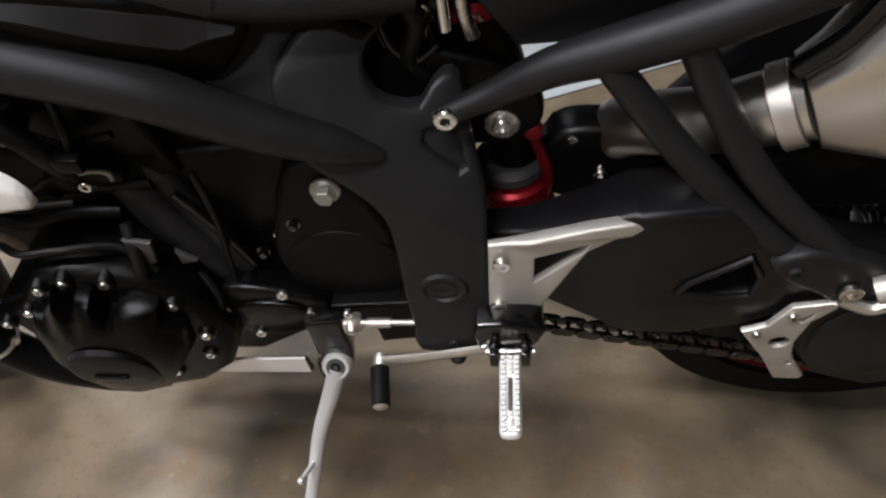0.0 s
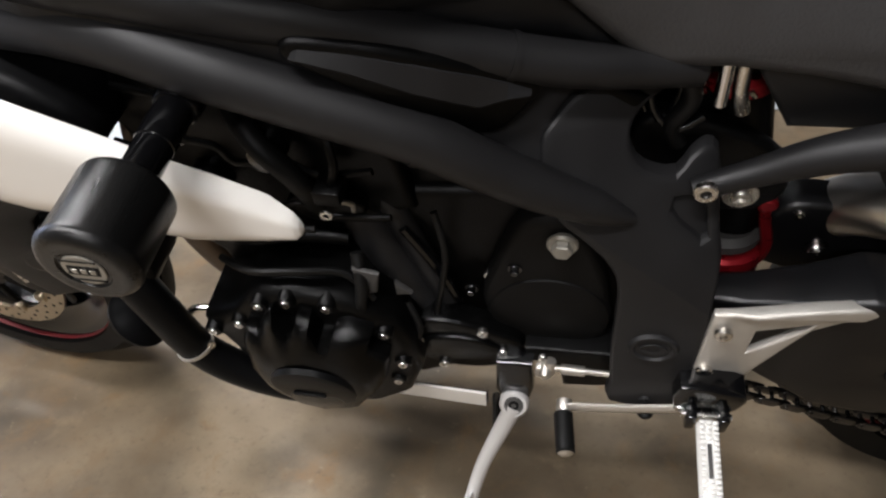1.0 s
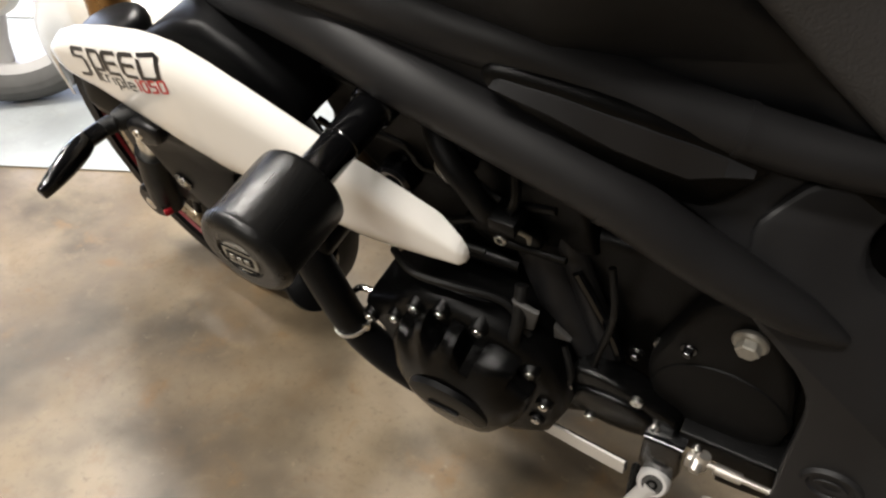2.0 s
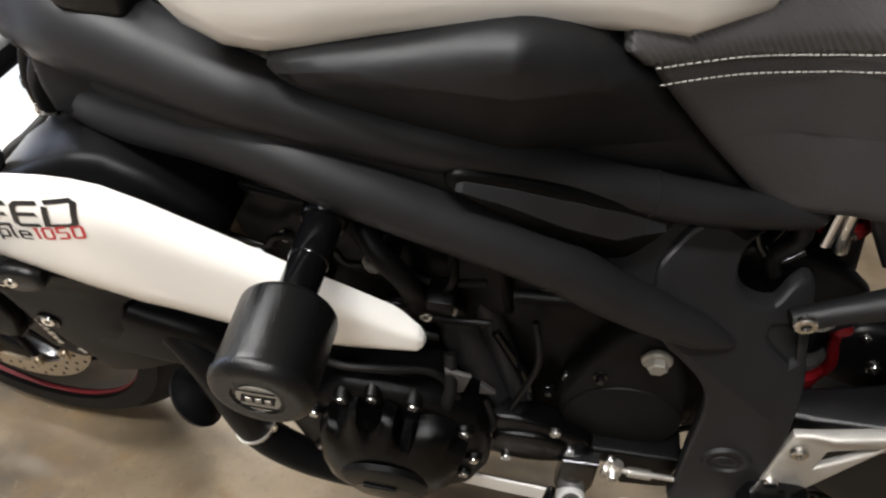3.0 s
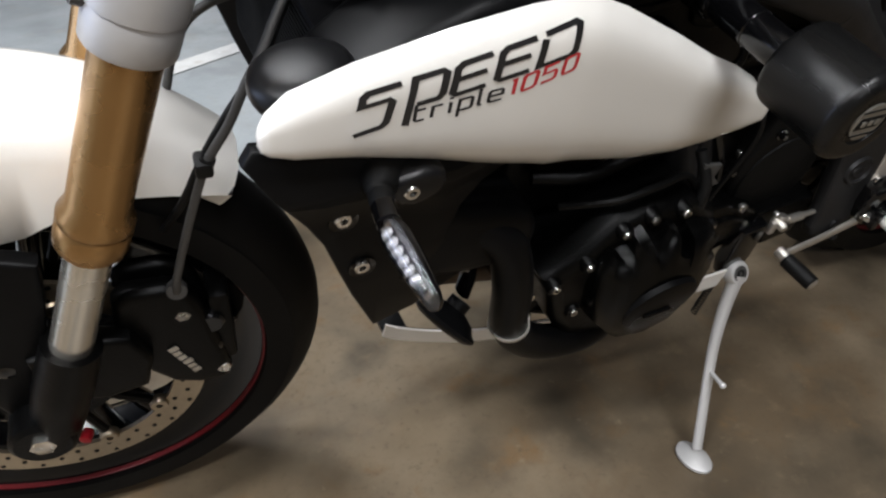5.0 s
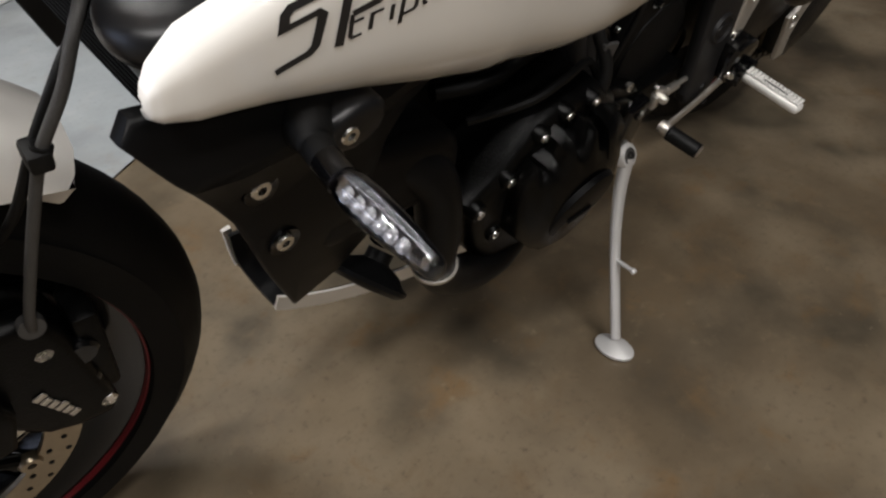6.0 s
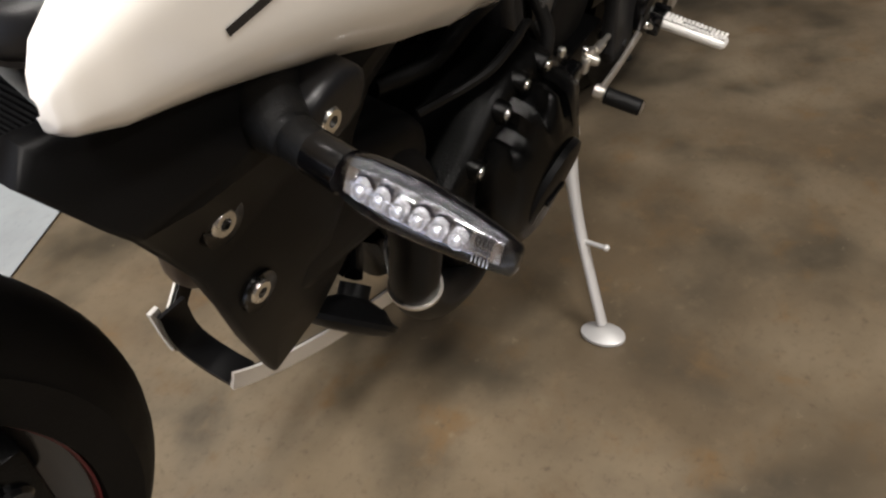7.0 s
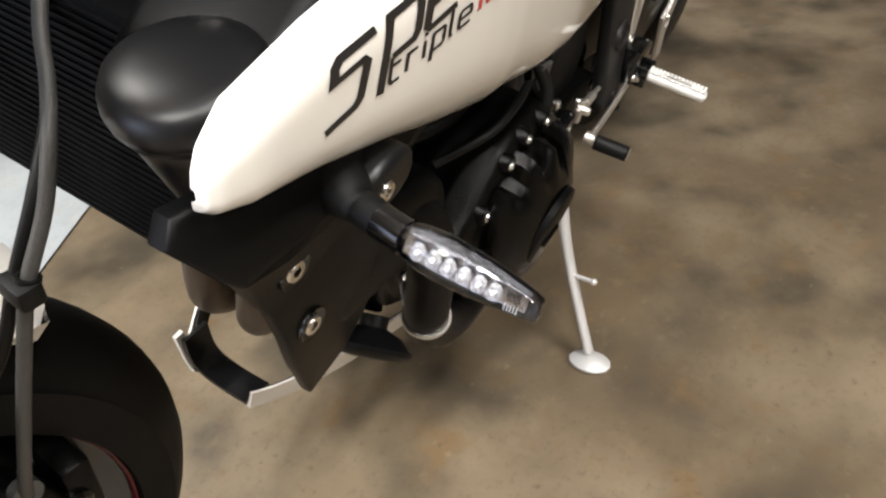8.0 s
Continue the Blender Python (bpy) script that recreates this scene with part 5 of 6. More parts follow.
def stroke(points, width):
    """A flat line of letters: its two sides, mitred."""
    pts = [Vector((x, z)) for x, z in points]
    sides_a, sides_b = [], []
    for i, p in enumerate(pts):
        d0 = (p - pts[i - 1]).normalized() if i else (pts[1] - p).normalized()
        d1 = (pts[i + 1] - p).normalized() if i < len(pts) - 1 else d0
        n = Vector((-(d0 + d1).y, (d0 + d1).x)).normalized()
        k = width / 2 / max(0.5, n.dot(Vector((-d1.y, d1.x))))
        off = Vector((n.x * k * 1.5, n.y * k))
        sides_a.append(p + off)
        sides_b.append(p - off)
    fine_a, fine_b = [], []
    for line, out in ((sides_a, fine_a), (sides_b, fine_b)):
        for a, b in zip(line, line[1:]):
            out += [a.lerp(b, s / 4) for s in range(4)]
        out.append(line[-1])
    verts = fine_a + fine_b
    n = len(fine_a)
    return verts, [(i, i + 1, n + i + 1, n + i) for i in range(n - 1)]


# letters on a unit cell: x along the word, y up
GLYPHS = {
    "S": [[(1.0, 1.0), (0.22, 1.0), (0.1, 0.9), (0.06, 0.62), (0.72, 0.62), (0.8, 0.5), (0.68, -0.18), (0.56, -0.30), (-0.1, -0.34)]],
    "P": [[(0.02, -0.55), (0.2, 1.0), (0.88, 1.0), (0.98, 0.9), (0.92, 0.25), (0.82, 0.12), (0.28, 0.12)]],
    "E": [[(1.0, 1.0), (0.25, 1.0), (0.12, 0.9), (0.04, 0.14), (0.14, 0.03), (0.9, 0.03)], [(0.1, 0.55), (0.88, 0.55)]],
    "D": [[(0.1, 1.0), (0.9, 1.0), (1.02, 0.88), (0.96, 0.14), (0.84, 0.03), (0.02, 0.03), (0.11, 0.86)]],
    "t": [[(0.15, 1.1), (0.1, 0.12), (0.22, 0.0), (0.75, 0.0)], [(0.0, 0.72), (0.8, 0.72)]],
    "r": [[(0.1, 0.0), (0.15, 0.72), (0.8, 0.72)]],
    "i": [[(0.3, 0.0), (0.35, 0.72)], [(0.37, 0.92), (0.38, 1.06)]],
    "p": [[(0.08, -0.4), (0.15, 0.72), (0.8, 0.72), (0.88, 0.62), (0.85, 0.1), (0.75, 0.0), (0.12, 0.0)]],
    "l": [[(0.3, 1.1), (0.25, 0.12), (0.35, 0.0), (0.6, 0.0)]],
    "e": [[(0.1, 0.38), (0.85, 0.38), (0.85, 0.62), (0.76, 0.72), (0.22, 0.72), (0.12, 0.62), (0.1, 0.1), (0.2, 0.0), (0.85, 0.0)]],
    "1": [[(0.15, 1.0), (0.55, 1.0), (0.5, 0.0)]],
    "0": [[(0.15, 0.12), (0.2, 0.9), (0.3, 1.0), (0.85, 1.0), (0.93, 0.9), (0.88, 0.12), (0.78, 0.0), (0.22, 0.0), (0.14, 0.16)]],
    "5": [[(0.95, 1.0), (0.2, 1.0), (0.17, 0.56), (0.8, 0.56), (0.88, 0.46), (0.86, 0.1), (0.76, 0.0), (0.1, 0.0)]],
}


def word(text, start, end, height, width, cells, mat, label):
    """Letters along a straight line on the flank panel, from start to end (x, z)."""
    a, b = Vector(start), Vector(end)
    along = b - a
    up = Vector((0.0, 1.0)) * height
    total, done, shapes = sum(cells), 0.0, []
    for ch, cell in zip(text, cells):
        for line in GLYPHS[ch]:
            pts = [a + along * ((done + 0.88 * cell * x) / total) + up * y for x, y in line]
            v, f = stroke(pts, width)
            shapes.append(([(p.x, panel_y(p.x, p.y, 0.0005), p.y) for p in v], f))
        done += cell
    return part("lettering", joined(*shapes), mat, panel, label, 80)


word("SPEED", (-1.179, 0.7245), (-1.037, 0.7630), 0.0208, 0.0033, [1.05, 1, 1, 1, 1.05], INK, "black word SPEED in slanting strokes")
word("triple", (-1.1445, 0.7235), (-1.0835, 0.7350), 0.0115, 0.0016, [0.8, 0.8, 0.45, 0.95, 0.5, 1.0], INK, "black word triple in thin strokes")
word("1050", (-1.0825, 0.7360), (-1.0355, 0.7518), 0.0114, 0.0017, [0.5, 1, 1, 1], RED_INK, "red number 1050 in thin strokes")

# -- belly pan, header pipe, horn
PAN_PATH = [(-0.650, -0.198, 0.312), (-0.72, -0.184, 0.286), (-0.80, -0.162, 0.250), (-0.928, -0.110, 0.204), (-0.99, -0.080, 0.188), (-1.030, -0.056, 0.180), (-1.050, -0.042, 0.178)]
PAN_TALL = [0.034, 0.034, 0.032, 0.031, 0.032, 0.034, 0.035]
PAN_FLARE = [0.002, 0.002, 0.003, 0.004, 0.005, 0.006, 0.006]


def pan_wall(side, inset, thick, trim=0.0):
    """One flaring wall of the pan, as a strip of its own thickness."""
    path = spline([(x, side * y, z) for x, y, z in PAN_PATH], 5)
    rings = []
    for k, p in enumerate(path):
        f = k / (len(path) - 1) * (len(PAN_TALL) - 1)
        tall, flare = (float(np.interp(f, range(len(PAN_TALL)), row)) for row in (PAN_TALL, PAN_FLARE))
        out = -side
        section = [(0.0 - inset, 0.0), (flare * 0.55 - inset, tall * 0.45), (flare - inset, tall - trim), (flare - inset - thick, tall - trim), (flare * 0.55 - inset - thick, tall * 0.45), (-0.004 - inset, 0.004)]
        rings.append([(p.x + inset * 0.5, p.y + out * o, p.z + u) for o, u in section])
    return loft(rings)


front_edge = loft([[(x, y, z), (x + 0.012, y + 0.001, z), (x + 0.012, y + 0.006, z), (x, y + 0.005, z)] for x, y, z in ((-1.050, 0.040, 0.180), (-1.054, 0.044, 0.205), (-1.060, 0.046, 0.245))])
belly = part("belly_pan", joined(pan_wall(1, 0, 0.003), pan_wall(-1, 0, 0.003), front_edge), WHITE, motorcycle, "white belly pan under the engine, open at the front", 40)
for side in (1, -1):
    part("pan_lining", pan_wall(side, 0.0038, 0.002, 0.003), SATIN, belly, "dark inner lining of the pan")
NOSE = spline([(-1.056, 0.040, 0.242), (-1.052, 0.038, 0.205), (-1.049, 0.030, 0.186), (-1.048, 0.012, 0.179), (-1.048, -0.012, 0.178), (-1.049, -0.040, 0.182)], 5)
hoop = []
for k, p in enumerate(NOSE):
    d = (NOSE[min(k + 1, len(NOSE) - 1)] - NOSE[max(k - 1, 0)]).normalized()
    side = d.cross(Vector((1, 0, 0))).normalized() * 0.0025
    hoop.append([tuple(p + Vector((dx, 0, 0)) + side * k2) for dx, k2 in ((0, 1), (0.034, 1), (0.034, -1), (0, -1))])
part("pan_nose", loft(hoop), SATIN, belly, "dark rounded nose of the pan", 40)
header = part("header_pipe", tube([(-1.075, -0.165, 0.560), (-1.045, -0.185, 0.553), (-1.015, -0.20, 0.525), (-0.998, -0.205, 0.465), (-0.985, -0.203, 0.392), (-0.956, -0.202, 0.349), (-0.912, -0.200, 0.319), (-0.86, -0.196, 0.306), (-0.81, -0.180, 0.309), (-0.77, -0.15, 0.322)], [0.019, 0.0205, 0.0205, 0.0205, 0.0205, 0.021, 0.0205, 0.0205, 0.0205, 0.020], 18), SHROUD_PLASTIC, motorcycle, "matt black exhaust header pipe", 60)
part("clamp", lathe([(0.0205, -0.0018), (0.0228, -0.0018), (0.0228, 0.0018), (0.0205, 0.0018)], (-0.9848, -0.203, 0.392), (0.2, 0.0, -1), 32), ALLOY, header, "bright pipe clamp ring")
part("clamp_screw", bolt_shape((-0.962, -0.206, 0.398), 0.005, (0.6, -0.6, 0.3)), ZINC, header)
for mid in ([(-1.030, -0.06, 0.45), (-1.022, -0.04, 0.34), (-1.000, -0.020, 0.275), (-0.95, -0.01, 0.250), (-0.85, -0.03, 0.245)],
            [(-1.022, 0.03, 0.45), (-1.014, 0.04, 0.33), (-0.995, 0.052, 0.255), (-0.94, 0.05, 0.228), (-0.85, 0.03, 0.240)]):
    part("header_pipe", tube([(-1.02, mid[0][1], 0.62), (-1.035, mid[0][1], 0.56)] + mid, 0.022, 16), HEADER_STEEL, motorcycle, "brown-tinted steel header pipe", 60)
part("sump", plate([(-0.93, 0.34), (-0.90, 0.26), (-0.84, 0.225), (-0.74, 0.228), (-0.66, 0.28), (-0.62, 0.345)], -0.125, 0.125, 0.02), ENGINE, motorcycle, "black engine sump")
horn = part("horn", lathe([(0, 0.0), (0.012, 0.0), (0.030, -0.002), (0.0365, -0.006), (0.0375, -0.010), (0.032, -0.013), (0.026, -0.020), (0.012, -0.026), (0.012, -0.036), (0, -0.036)], (-1.062, -0.190, 0.404), (-0.75, -0.30, -0.60), 36), SHROUD_PLASTIC, motorcycle, "black disc horn", 35)
part("bracket", tube([(-1.030, -0.17, 0.425), (-1.025, -0.165, 0.46), (-1.04, -0.16, 0.50)], 0.006, 8, 2.0), GLOSS, horn)
part("fitting", joined(tube([(-1.0, -0.19, 0.41), (-0.985, -0.175, 0.425), (-0.955, -0.17, 0.42)], 0.004, 8), bolt_shape((-0.952, -0.19, 0.405), 0.006, (0, -1, 0), hexagon=True)), ZINC, horn)

for pts, r in (([(-1.150, -0.105, 0.735), (-1.146, -0.107, 0.775), (-1.135, -0.105, 0.82), (-1.125, -0.10, 0.87)], 0.0042), ([(-1.135, -0.118, 0.748), (-1.138, -0.115, 0.785), (-1.12, -0.115, 0.83)], 0.0075), ([(-1.122, -0.125, 0.765), (-1.118, -0.128, 0.79), (-1.105, -0.13, 0.815)], 0.011)):
    part("cable", tube(pts, r, 10), RUBBER, motorcycle, "black cable beside the steering head", 60)
part("cable_tie", lathe([(0.006, -0.004), (0.0085, -0.004), (0.0085, 0.004), (0.006, 0.004)], (-1.146, -0.108, 0.772), (0.1, 0, 1), 16), PLASTIC, motorcycle)
part("hose_clip", lathe([(0.0095, -0.003), (0.0115, -0.003), (0.0115, 0.003), (0.0095, 0.003)], (-1.130, -0.120, 0.757), (0.2, 0.2, 1), 20), ZINC, motorcycle, "bright hose clip")

# small fittings on the dark engine flank, the glossy ones added for highlights
for x, y, z, r in ((-0.935, -0.142, 0.655, 0.0045), (-0.905, -0.142, 0.70, 0.0045), (-0.865, -0.142, 0.745, 0.0045), (-0.985, -0.14, 0.70, 0.0045), (-0.955, -0.142, 0.56, 0.0042), (-0.905, -0.142, 0.555, 0.0042), (-0.855, -0.142, 0.56, 0.0042), (-0.67, -0.152, 0.475, 0.0045), (-0.625, -0.158, 0.525, 0.0045)):
    part("flange_bolt", bolt_shape((x, y, z), r, hexagon=True, washer=True), GLOSS, crankcase)
part("oil_gallery", tube([(-0.955, -0.135, 0.535), (-0.90, -0.150, 0.535), (-0.84, -0.150, 0.548), (-0.79, -0.145, 0.545)], 0.008, 12), DARK, crankcase)
part("boss", joined(lathe([(0, 0), (0.016, 0), (0.019, -0.003), (0.021, -0.03), (0, -0.03)], (-0.912, -0.158, 0.615), (0, -1, 0), 24), lathe([(0, 0.004), (0.009, 0.004), (0.010, 0.0), (0, 0.0)], (-0.912, -0.158, 0.615), (0, -1, 0), 6)), GLOSS, crankcase)
part("boss", lathe([(0, 0.002), (0.012, 0.002), (0.015, 0.0), (0.017, -0.03), (0, -0.03)], (-0.845, -0.158, 0.66), (0, -1, 0.1), 24), GLOSS, crankcase)
part("sensor_plug", joined(block(-0.80, -0.775, -0.178, -0.150, 0.628, 0.645, 0.003), tube([(-0.785, -0.165, 0.645), (-0.778, -0.165, 0.67), (-0.785, -0.15, 0.70)], 0.0042, 8)), DARK, crankcase)
part("rib", tube([(-0.735, -0.140, 0.56), (-0.70, -0.146, 0.50), (-0.685, -0.146, 0.455)], 0.005, 8), GLOSS, crankcase)
for pts in ([(-0.93, -0.16, 0.51), (-0.885, -0.188, 0.532), (-0.84, -0.19, 0.54), (-0.79, -0.18, 0.532), (-0.762, -0.185, 0.50)], [(-0.735, -0.165, 0.47), (-0.722, -0.178, 0.44), (-0.735, -0.18, 0.40)]):
    part("wiring", tube(pts, 0.0042, 8), RUBBER, crankcase)

# -- front end, built straight and then steered
def leg_x(z):
    return -WHEELBASE + 0.0113 + math.tan(RAKE) * (z - 0.30)


def fork_leg(side):
    y = 0.107 * side
    def at(z):
        return (leg_x(z), y, z)
    along = tuple(AXIS)
    outer = lathe([(0.0, 0.0), (0.0275, 0.0), (0.0286, 0.003), (0.0288, 0.022), (0.0276, 0.024), (0.0290, 0.027), (0.0290, 0.033), (0.0240, 0.044), (0.0240, 0.20), (0.0245, 0.434), (0.0, 0.434)], at(0.543), along, 40)
    leg = part("fork_leg", steered(outer), GOLD, motorcycle, "gold anodised fork leg", 40)
    part("slider", steered(lathe([(0.0, 0.0), (0.0188, 0.0), (0.0188, 0.14), (0.0, 0.14)], at(0.418), along, 32)), STANCHION, leg, "bright steel fork slider", 40)
    part("dust_seal", steered(lathe([(0.0, 0.0), (0.0205, 0.0), (0.0245, 0.005), (0.0245, 0.012), (0.0, 0.012)], at(0.534), along, 32)), GOLD, leg)
    foot = joined(tube([at(0.421), at(0.36), at(0.285)], [0.0265, 0.028, 0.024], 20), lathe([(0, 0), (0.026, 0), (0.031, 0.004), (0.031, 0.045), (0, 0.045)], (-WHEELBASE, y - 0.023 , 0.30), (0, 1, 0), 28), plate([(-1.425, 0.40), (-1.37, 0.415), (-1.335, 0.405), (-1.320, 0.37), (-1.33, 0.33), (-1.37, 0.32), (-1.42, 0.335)], y - 0.014 * side - 0.012, y - 0.014 * side + 0.012, 0.006))
    part("axle_foot", steered(foot), DARK, leg, "black axle clamp")
    part("axle_nut", steered(bolt_shape((-WHEELBASE, y + side * 0.026, 0.30), 0.0125, (0, side, 0), hexagon=True)), ZINC, leg)
    return leg


left_leg = fork_leg(-1)
fork_leg(1)


def clamp_ring(side):
    z0 = 0.716
    return lathe([(0.0247, 0.0), (0.0300, 0.0), (0.0312, 0.002), (0.0316, 0.0255), (0.0308, 0.0270), (0.0308, 0.0280), (0.0326, 0.0295), (0.0334, 0.062), (0.0318, 0.0655), (0.0247, 0.066)], (leg_x(z0), 0.107 * side, z0), tuple(AXIS), 44)


yoke = part("lower_yoke", steered(clamp_ring(-1)), YOKE_ALLOY, motorcycle, "satin silver lower fork yoke", 40)
part("fork_clamp", steered(clamp_ring(1)), YOKE_ALLOY, yoke, "", 40)
# black instead of the yoke's grey, to put underside shade into its colour
part("yoke_bridge", steered(block(leg_x(0.74) + 0.004, leg_x(0.74) + 0.075, -0.085, 0.085, 0.735, 0.762, 0.010)), FRAME_BLACK, yoke, "dark bridge between the fork clamps")
for k in range(3):
    z = 0.744 + 0.019 * k
    part("pinch_bolt", steered(joined(lathe([(0, 0), (0.0066, 0), (0.007, -0.012), (0, -0.012)], (leg_x(z) - 0.033, -0.112, z + 0.010), (-0.95, -0.3, 0.3), 16), bolt_shape((leg_x(z) - 0.037, -0.1135, z + 0.0113), 0.006, (-0.95, -0.3, 0.3)))), HOSE, yoke)

front_wheel = wheel_parts(("front_wheel", "black front wheel with a red rim stripe"), (-WHEELBASE, 0, 0.301), 0.298, 0.226, 0.056, 0.070, steered, 5, 0.0480, 0.2257)


def brake_disc(side):
    y = 0.058 * side
    shape = lathe([(0.127, -0.0025), (0.160, -0.0025), (0.160, 0.0025), (0.127, 0.0025), (0.127, -0.0025)], (-WHEELBASE, y, 0.30), (0, -1, 0), 72)
    disc = part("brake_disc", steered(shape), BRONZE, motorcycle, "drilled bronze-tinted brake disc", 40)
    carrier = part("disc_carrier", steered((lathe([(0.045, -0.003), (0.072, -0.003), (0.072, 0.003), (0.045, 0.003), (0.045, -0.003)], (-WHEELBASE, y * 0.92, 0.30), (0, -1, 0), 40))), DARK, disc)
    for k in range(10):
        w = 2 * math.pi * k / 10
        part("carrier_arm", steered(tube([(-WHEELBASE + r * math.cos(w), y * 0.95, 0.30 + r * math.sin(w)) for r in (0.066, 0.122)], 0.006, 8)), DARK, disc)
    for k in range(10):
        w = 2 * math.pi * k / 10
        part("button", steered(lathe([(0.004, 0.006), (0.009, 0.006), (0.011, 0.003), (0.011, -0.004), (0.004, -0.004), (0.004, 0.006)], (-WHEELBASE + 0.124 * math.cos(w), y, 0.30 + 0.124 * math.sin(w)), (0, side, 0), 18)), BRONZE, disc)
    drill = [lathe([(0.0, 0.0032), (0.0028, 0.0032), (0.0028, -0.0032), (0.0, -0.0032)], (-WHEELBASE + r * math.cos(w), y, 0.30 + r * math.sin(w)), (0, side, 0), 8)
             for w, r in ((2 * math.pi * (k + 0.5 * (j % 2)) / 24, 0.136 + 0.009 * j) for k in range(24) for j in range(3))]
    part("drilling", steered(joined(*drill)), DARK, disc)
    return disc


brake_disc(-1)
brake_disc(1)

CAL = [(-1.345, 0.440), (-1.315, 0.450), (-1.284, 0.446), (-1.268, 0.42), (-1.256, 0.36), (-1.248, 0.305), (-1.262, 0.288), (-1.31, 0.300), (-1.345, 0.36)]


def caliper_shape(y0, y1):
    return plate(CAL, y0, y1, 0.010, rounded=2)


caliper = part("brake_caliper", steered(joined(caliper_shape(-0.088, -0.0625), caliper_shape(-0.053, -0.034), block(-1.262, -1.240, -0.08, -0.036, 0.315, 0.42, 0.006))), DARK, motorcycle, "black four-piston brake caliper")
for x, z in ((-1.286, 0.408), (-1.257, 0.310)):
    part("mounting_bolt", steered(bolt_shape((x, -0.088, z), 0.0085, (0, -1, 0), hexagon=True, depth=1.4)), ZINC, caliper)
for x, z, r in ((-1.292, 0.435, 0.006), (-1.262, 0.385, 0.014), (-1.268, 0.345, 0.014)):
    part("piston_cap", steered(lathe([(0, 0.003), (r * 0.8, 0.003), (r, 0.0), (r, -0.006), (0, -0.006)], (x, -0.083, z), (0, -1, 0), 24)), GLOSS, caliper)
slant = Matrix.Translation((-1.293, -0.0895, 0.341)) @ Matrix.Rotation(radians(65), 4, "Y")
part("maker_mark", steered(moved(joined(*[block(-0.026 + 0.0088 * k, -0.0195 + 0.0088 * k, -0.0012, 0.0006, -0.0042, 0.0042 + 0.002 * (k in (0, 3)), 0.0008) for k in range(6)]), slant)), ALLOY, caliper, "pale worn maker's mark")
part("banjo_bolt", steered(joined(bolt_shape((-1.285, -0.104, 0.462), 0.0065, (0, -1, 0.2), hexagon=True), lathe([(0.004, 0), (0.009, 0), (0.009, 0.008), (0.004, 0.008)], (-1.285, -0.096, 0.462), (0, -1, 0.2), 18))), HOSE, caliper)
part("bleed_cap", steered(lathe([(0, 0), (0.005, 0), (0.006, 0.004), (0.006, 0.012), (0, 0.014)], (-1.394, -0.122, 0.300), (-0.3, -1, 0), 12)), RED, left_leg, "small red cap")
part("brake_caliper", steered(mirrored(joined(caliper_shape(-0.082, -0.0625), caliper_shape(-0.053, -0.034)))), GLOSS, motorcycle, "black four-piston brake caliper")

hose = part("brake_hose", steered(tube([(-1.13, -0.02, 0.76), (-1.170, -0.045, 0.705), (-1.190, -0.072, 0.682), (-1.206, -0.092, 0.668), (-1.222, -0.101, 0.640), (-1.243, -0.105, 0.607), (-1.258, -0.106, 0.565), (-1.272, -0.106, 0.520), (-1.283, -0.105, 0.480), (-1.285, -0.102, 0.462)], 0.0038, 12)), HOSE, motorcycle, "grey braided brake hose", 60)
part("clip", steered(joined(block(-1.252, -1.238, -0.113, -0.092, 0.598, 0.612, 0.003), lathe([(0.0045, -0.006), (0.0062, -0.006), (0.0062, 0.006), (0.0045, 0.006)], (-1.243, -0.105, 0.607), (0.4, 0, 1), 14))), RUBBER, hose)
part("cable", steered(tube([(-1.13, -0.01, 0.75), (-1.165, -0.035, 0.700), (-1.192, -0.070, 0.670), (-1.220, -0.092, 0.645), (-1.243, -0.096, 0.609), (-1.266, -0.094, 0.56), (-1.288, -0.06, 0.50)], 0.0036, 10)), RUBBER, motorcycle, "thin black sensor cable", 60)
part("brake_hose", steered(tube([(-1.150, 0.045, 0.680), (-1.189, 0.042, 0.671), (-1.216, 0.039, 0.664), (-1.239, 0.037, 0.648), (-1.256, 0.037, 0.615), (-1.266, 0.040, 0.579), (-1.285, 0.06, 0.52), (-1.287, 0.10, 0.46)], 0.0042, 12)), HOSE, motorcycle, "grey braided brake hose", 60)


def mudguard():
    rings = []
    for a in np.linspace(47.5, 172, 40):
        w = radians(a)
        f = (a - 47.5) / 124.5
        skirt = float(np.interp(a, [30, 47, 53, 63, 79, 91, 112, 140, 172], [0.012, 0.014, 0.030, 0.05, 0.105, 0.12, 0.115, 0.07, 0.03]))
        half = float(np.interp(a, [30, 60, 100, 150, 172], [0.045, 0.066, 0.074, 0.066, 0.05]))
        crown = 0.327 + 0.010 * math.sin(math.pi * f)
        ring = []
        for r_off, y in [(-skirt, -half - 0.002), (-0.03, -half), (-0.010, -half * 0.88), (0.0, -half * 0.6), (0.004, 0), (0.0, half * 0.6), (-0.010, half * 0.88), (-0.03, half), (-skirt, half + 0.002)]:
            ring.append((crown + r_off, y))
        full = ring + [(r - 0.003, y * 0.965) for r, y in reversed(ring)]
        rings.append([(-WHEELBASE + r * math.cos(w), y, 0.30 + r * math.sin(w)) for r, y in full])
    return loft(rings)


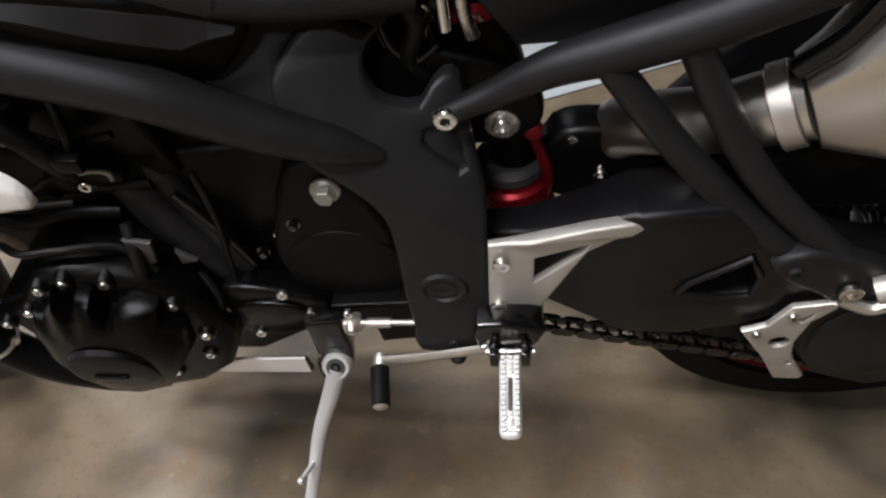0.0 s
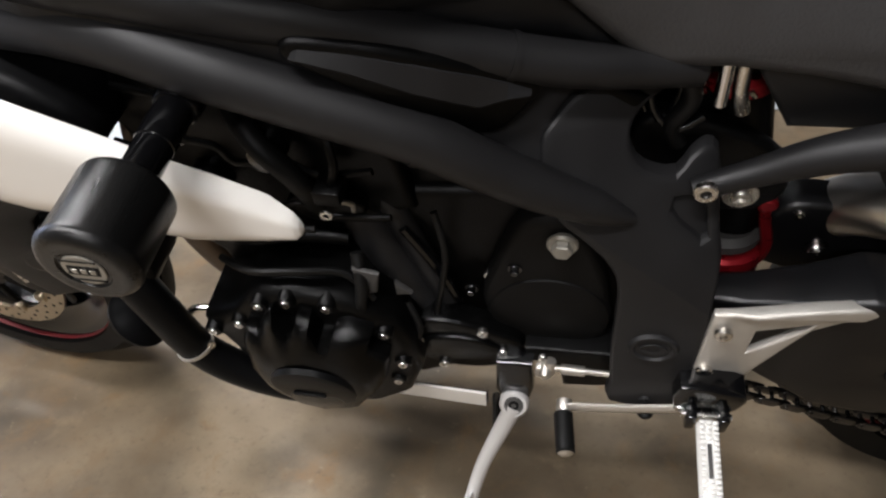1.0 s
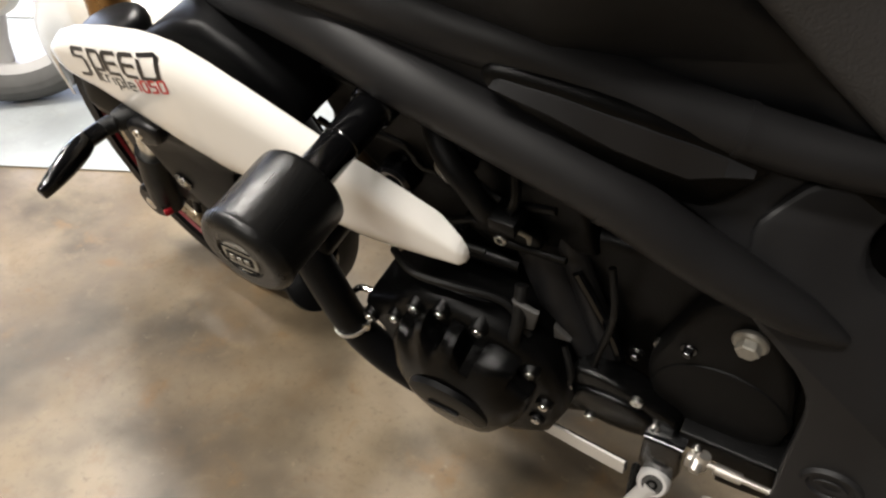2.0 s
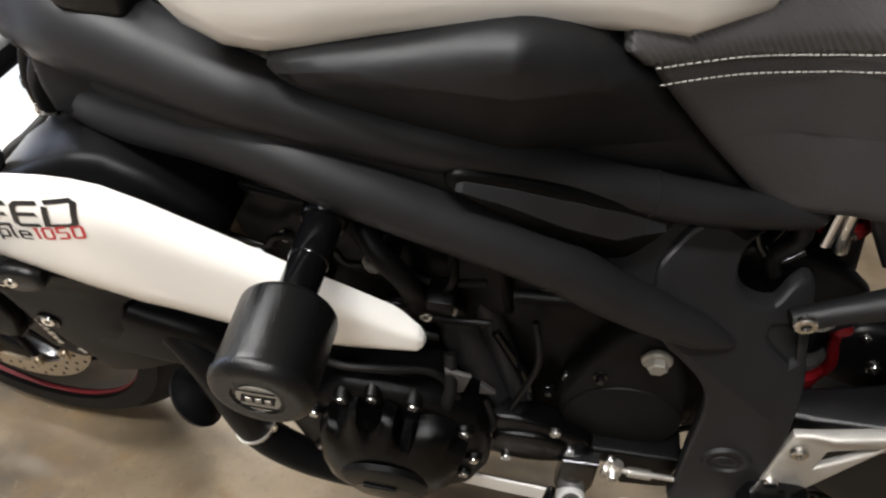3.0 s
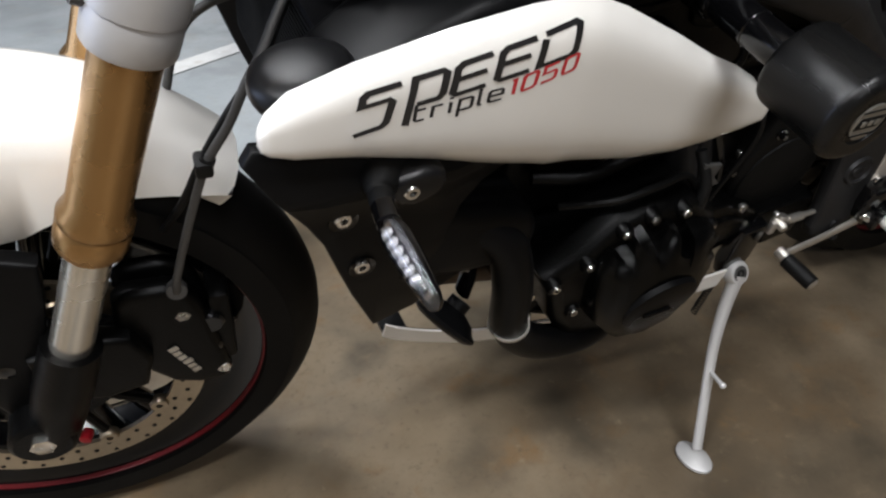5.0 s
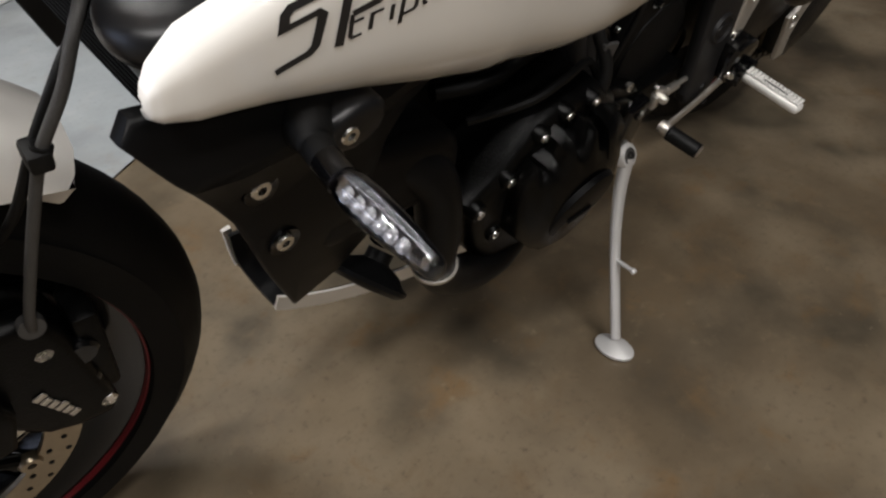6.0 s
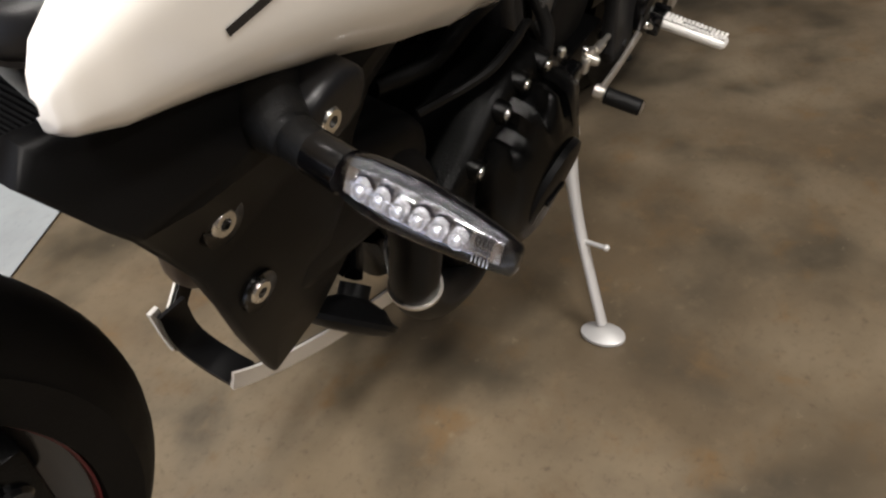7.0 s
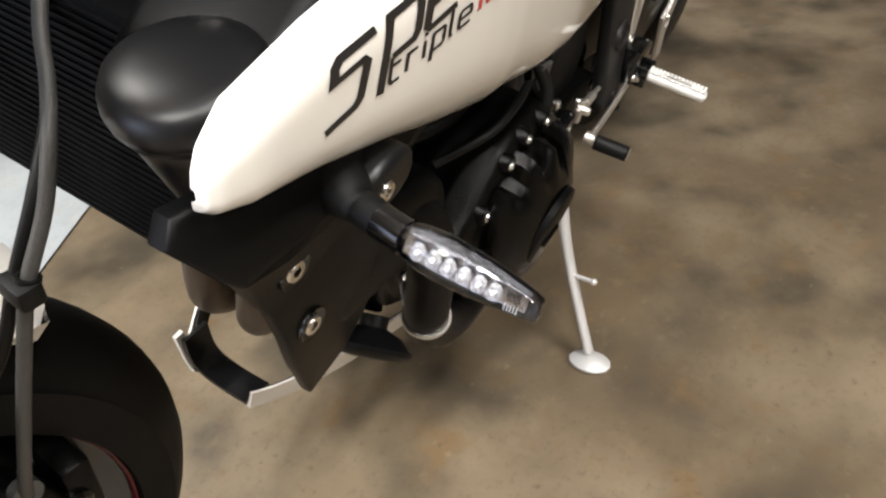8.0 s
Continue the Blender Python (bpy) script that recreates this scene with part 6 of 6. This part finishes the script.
guard = part("front_mudguard", steered(mudguard()), WHITE, motorcycle, "glossy white front mudguard", 45)
STAY = [(-1.47, 0.50), (-1.41, 0.525), (-1.385, 0.515), (-1.392, 0.465), (-1.418, 0.36), (-1.432, 0.30), (-1.455, 0.29), (-1.475, 0.36), (-1.485, 0.43)]
stay = part("mudguard_stay", steered(plate(STAY, -0.098, -0.078, 0.005)), SHROUD_PLASTIC, guard, "black mudguard stay")
part("mudguard_stay", steered(mirrored(plate(STAY, -0.098, -0.078, 0.005))), PLASTIC, guard, "black mudguard stay")
for x, z in ((-1.44, 0.472), (-1.455, 0.43), (-1.445, 0.385)):
    part("screw_hole", steered(lathe([(0, 0.001), (0.007, 0.001), (0.009, 0), (0, -0.002)], (x, -0.0985, z), (0, -1, 0), 18)), GLOSS, stay)

# ---- things beyond the motorcycle ----
def parked_wheel(at, turn, radius, width, label):
    m = Matrix.Translation(at) @ Matrix.Rotation(radians(turn), 4, "Z")
    base = thing("parked_bike_wheel", label, "wheel", m=m)
    c = (0, 0, radius)
    part("tyre", lathe(tyre_profile(radius, radius * 0.74, width / 2, width * 0.5), c, (0, -1, 0), 64), GREY_TYRE, base)
    rim = radius * 0.74
    part("rim", lathe([(rim - 0.03, -0.03), (rim + 0.002, -width * 0.38), (rim + 0.002, width * 0.38), (rim - 0.03, 0.03), (rim - 0.03, -0.03)], c, (0, -1, 0), 56), YOKE_ALLOY, base, "pale alloy rim")
    part("hub", lathe([(0, -0.05), (0.05, -0.05), (0.07, -0.02), (0.07, 0.02), (0.05, 0.05), (0, 0.05)], c, (0, -1, 0), 28), CAST_ALLOY, base)
    for k in range(3):
        w = 2 * math.pi * k / 3 + 0.4
        part("spoke", tube([(r * math.cos(w), 0, radius + r * math.sin(w)) for r in (0.05, 0.13, rim - 0.02)], [0.03, 0.022, 0.028], 10, 0.8), YOKE_ALLOY, base)
    return base


# stands for another parked motorcycle, of which only this wheel is built
parked_wheel((-2.44, 0.20, 0.004), 50, 0.30, 0.12, "dusty grey wheel with a pale alloy rim on the painted floor")


def ceiling_tube(at):
    base = thing("ceiling_light", "white tube light fixed under the ceiling", "ceiling light", "tube lights", at=at)
    part("diffuser", block(-0.58, 0.58, -0.03, 0.03, -0.068, -0.048, 0.008), TUBE_GLOW, base, "glowing white tube cover")
    part("housing", block(-0.62, 0.62, -0.06, 0.06, -0.05, 0.0, 0.006), CEILING_PAINT, base)
    return base


for tx, ty, watts in TUBES:
    ceiling_tube((tx, ty, CEILING))
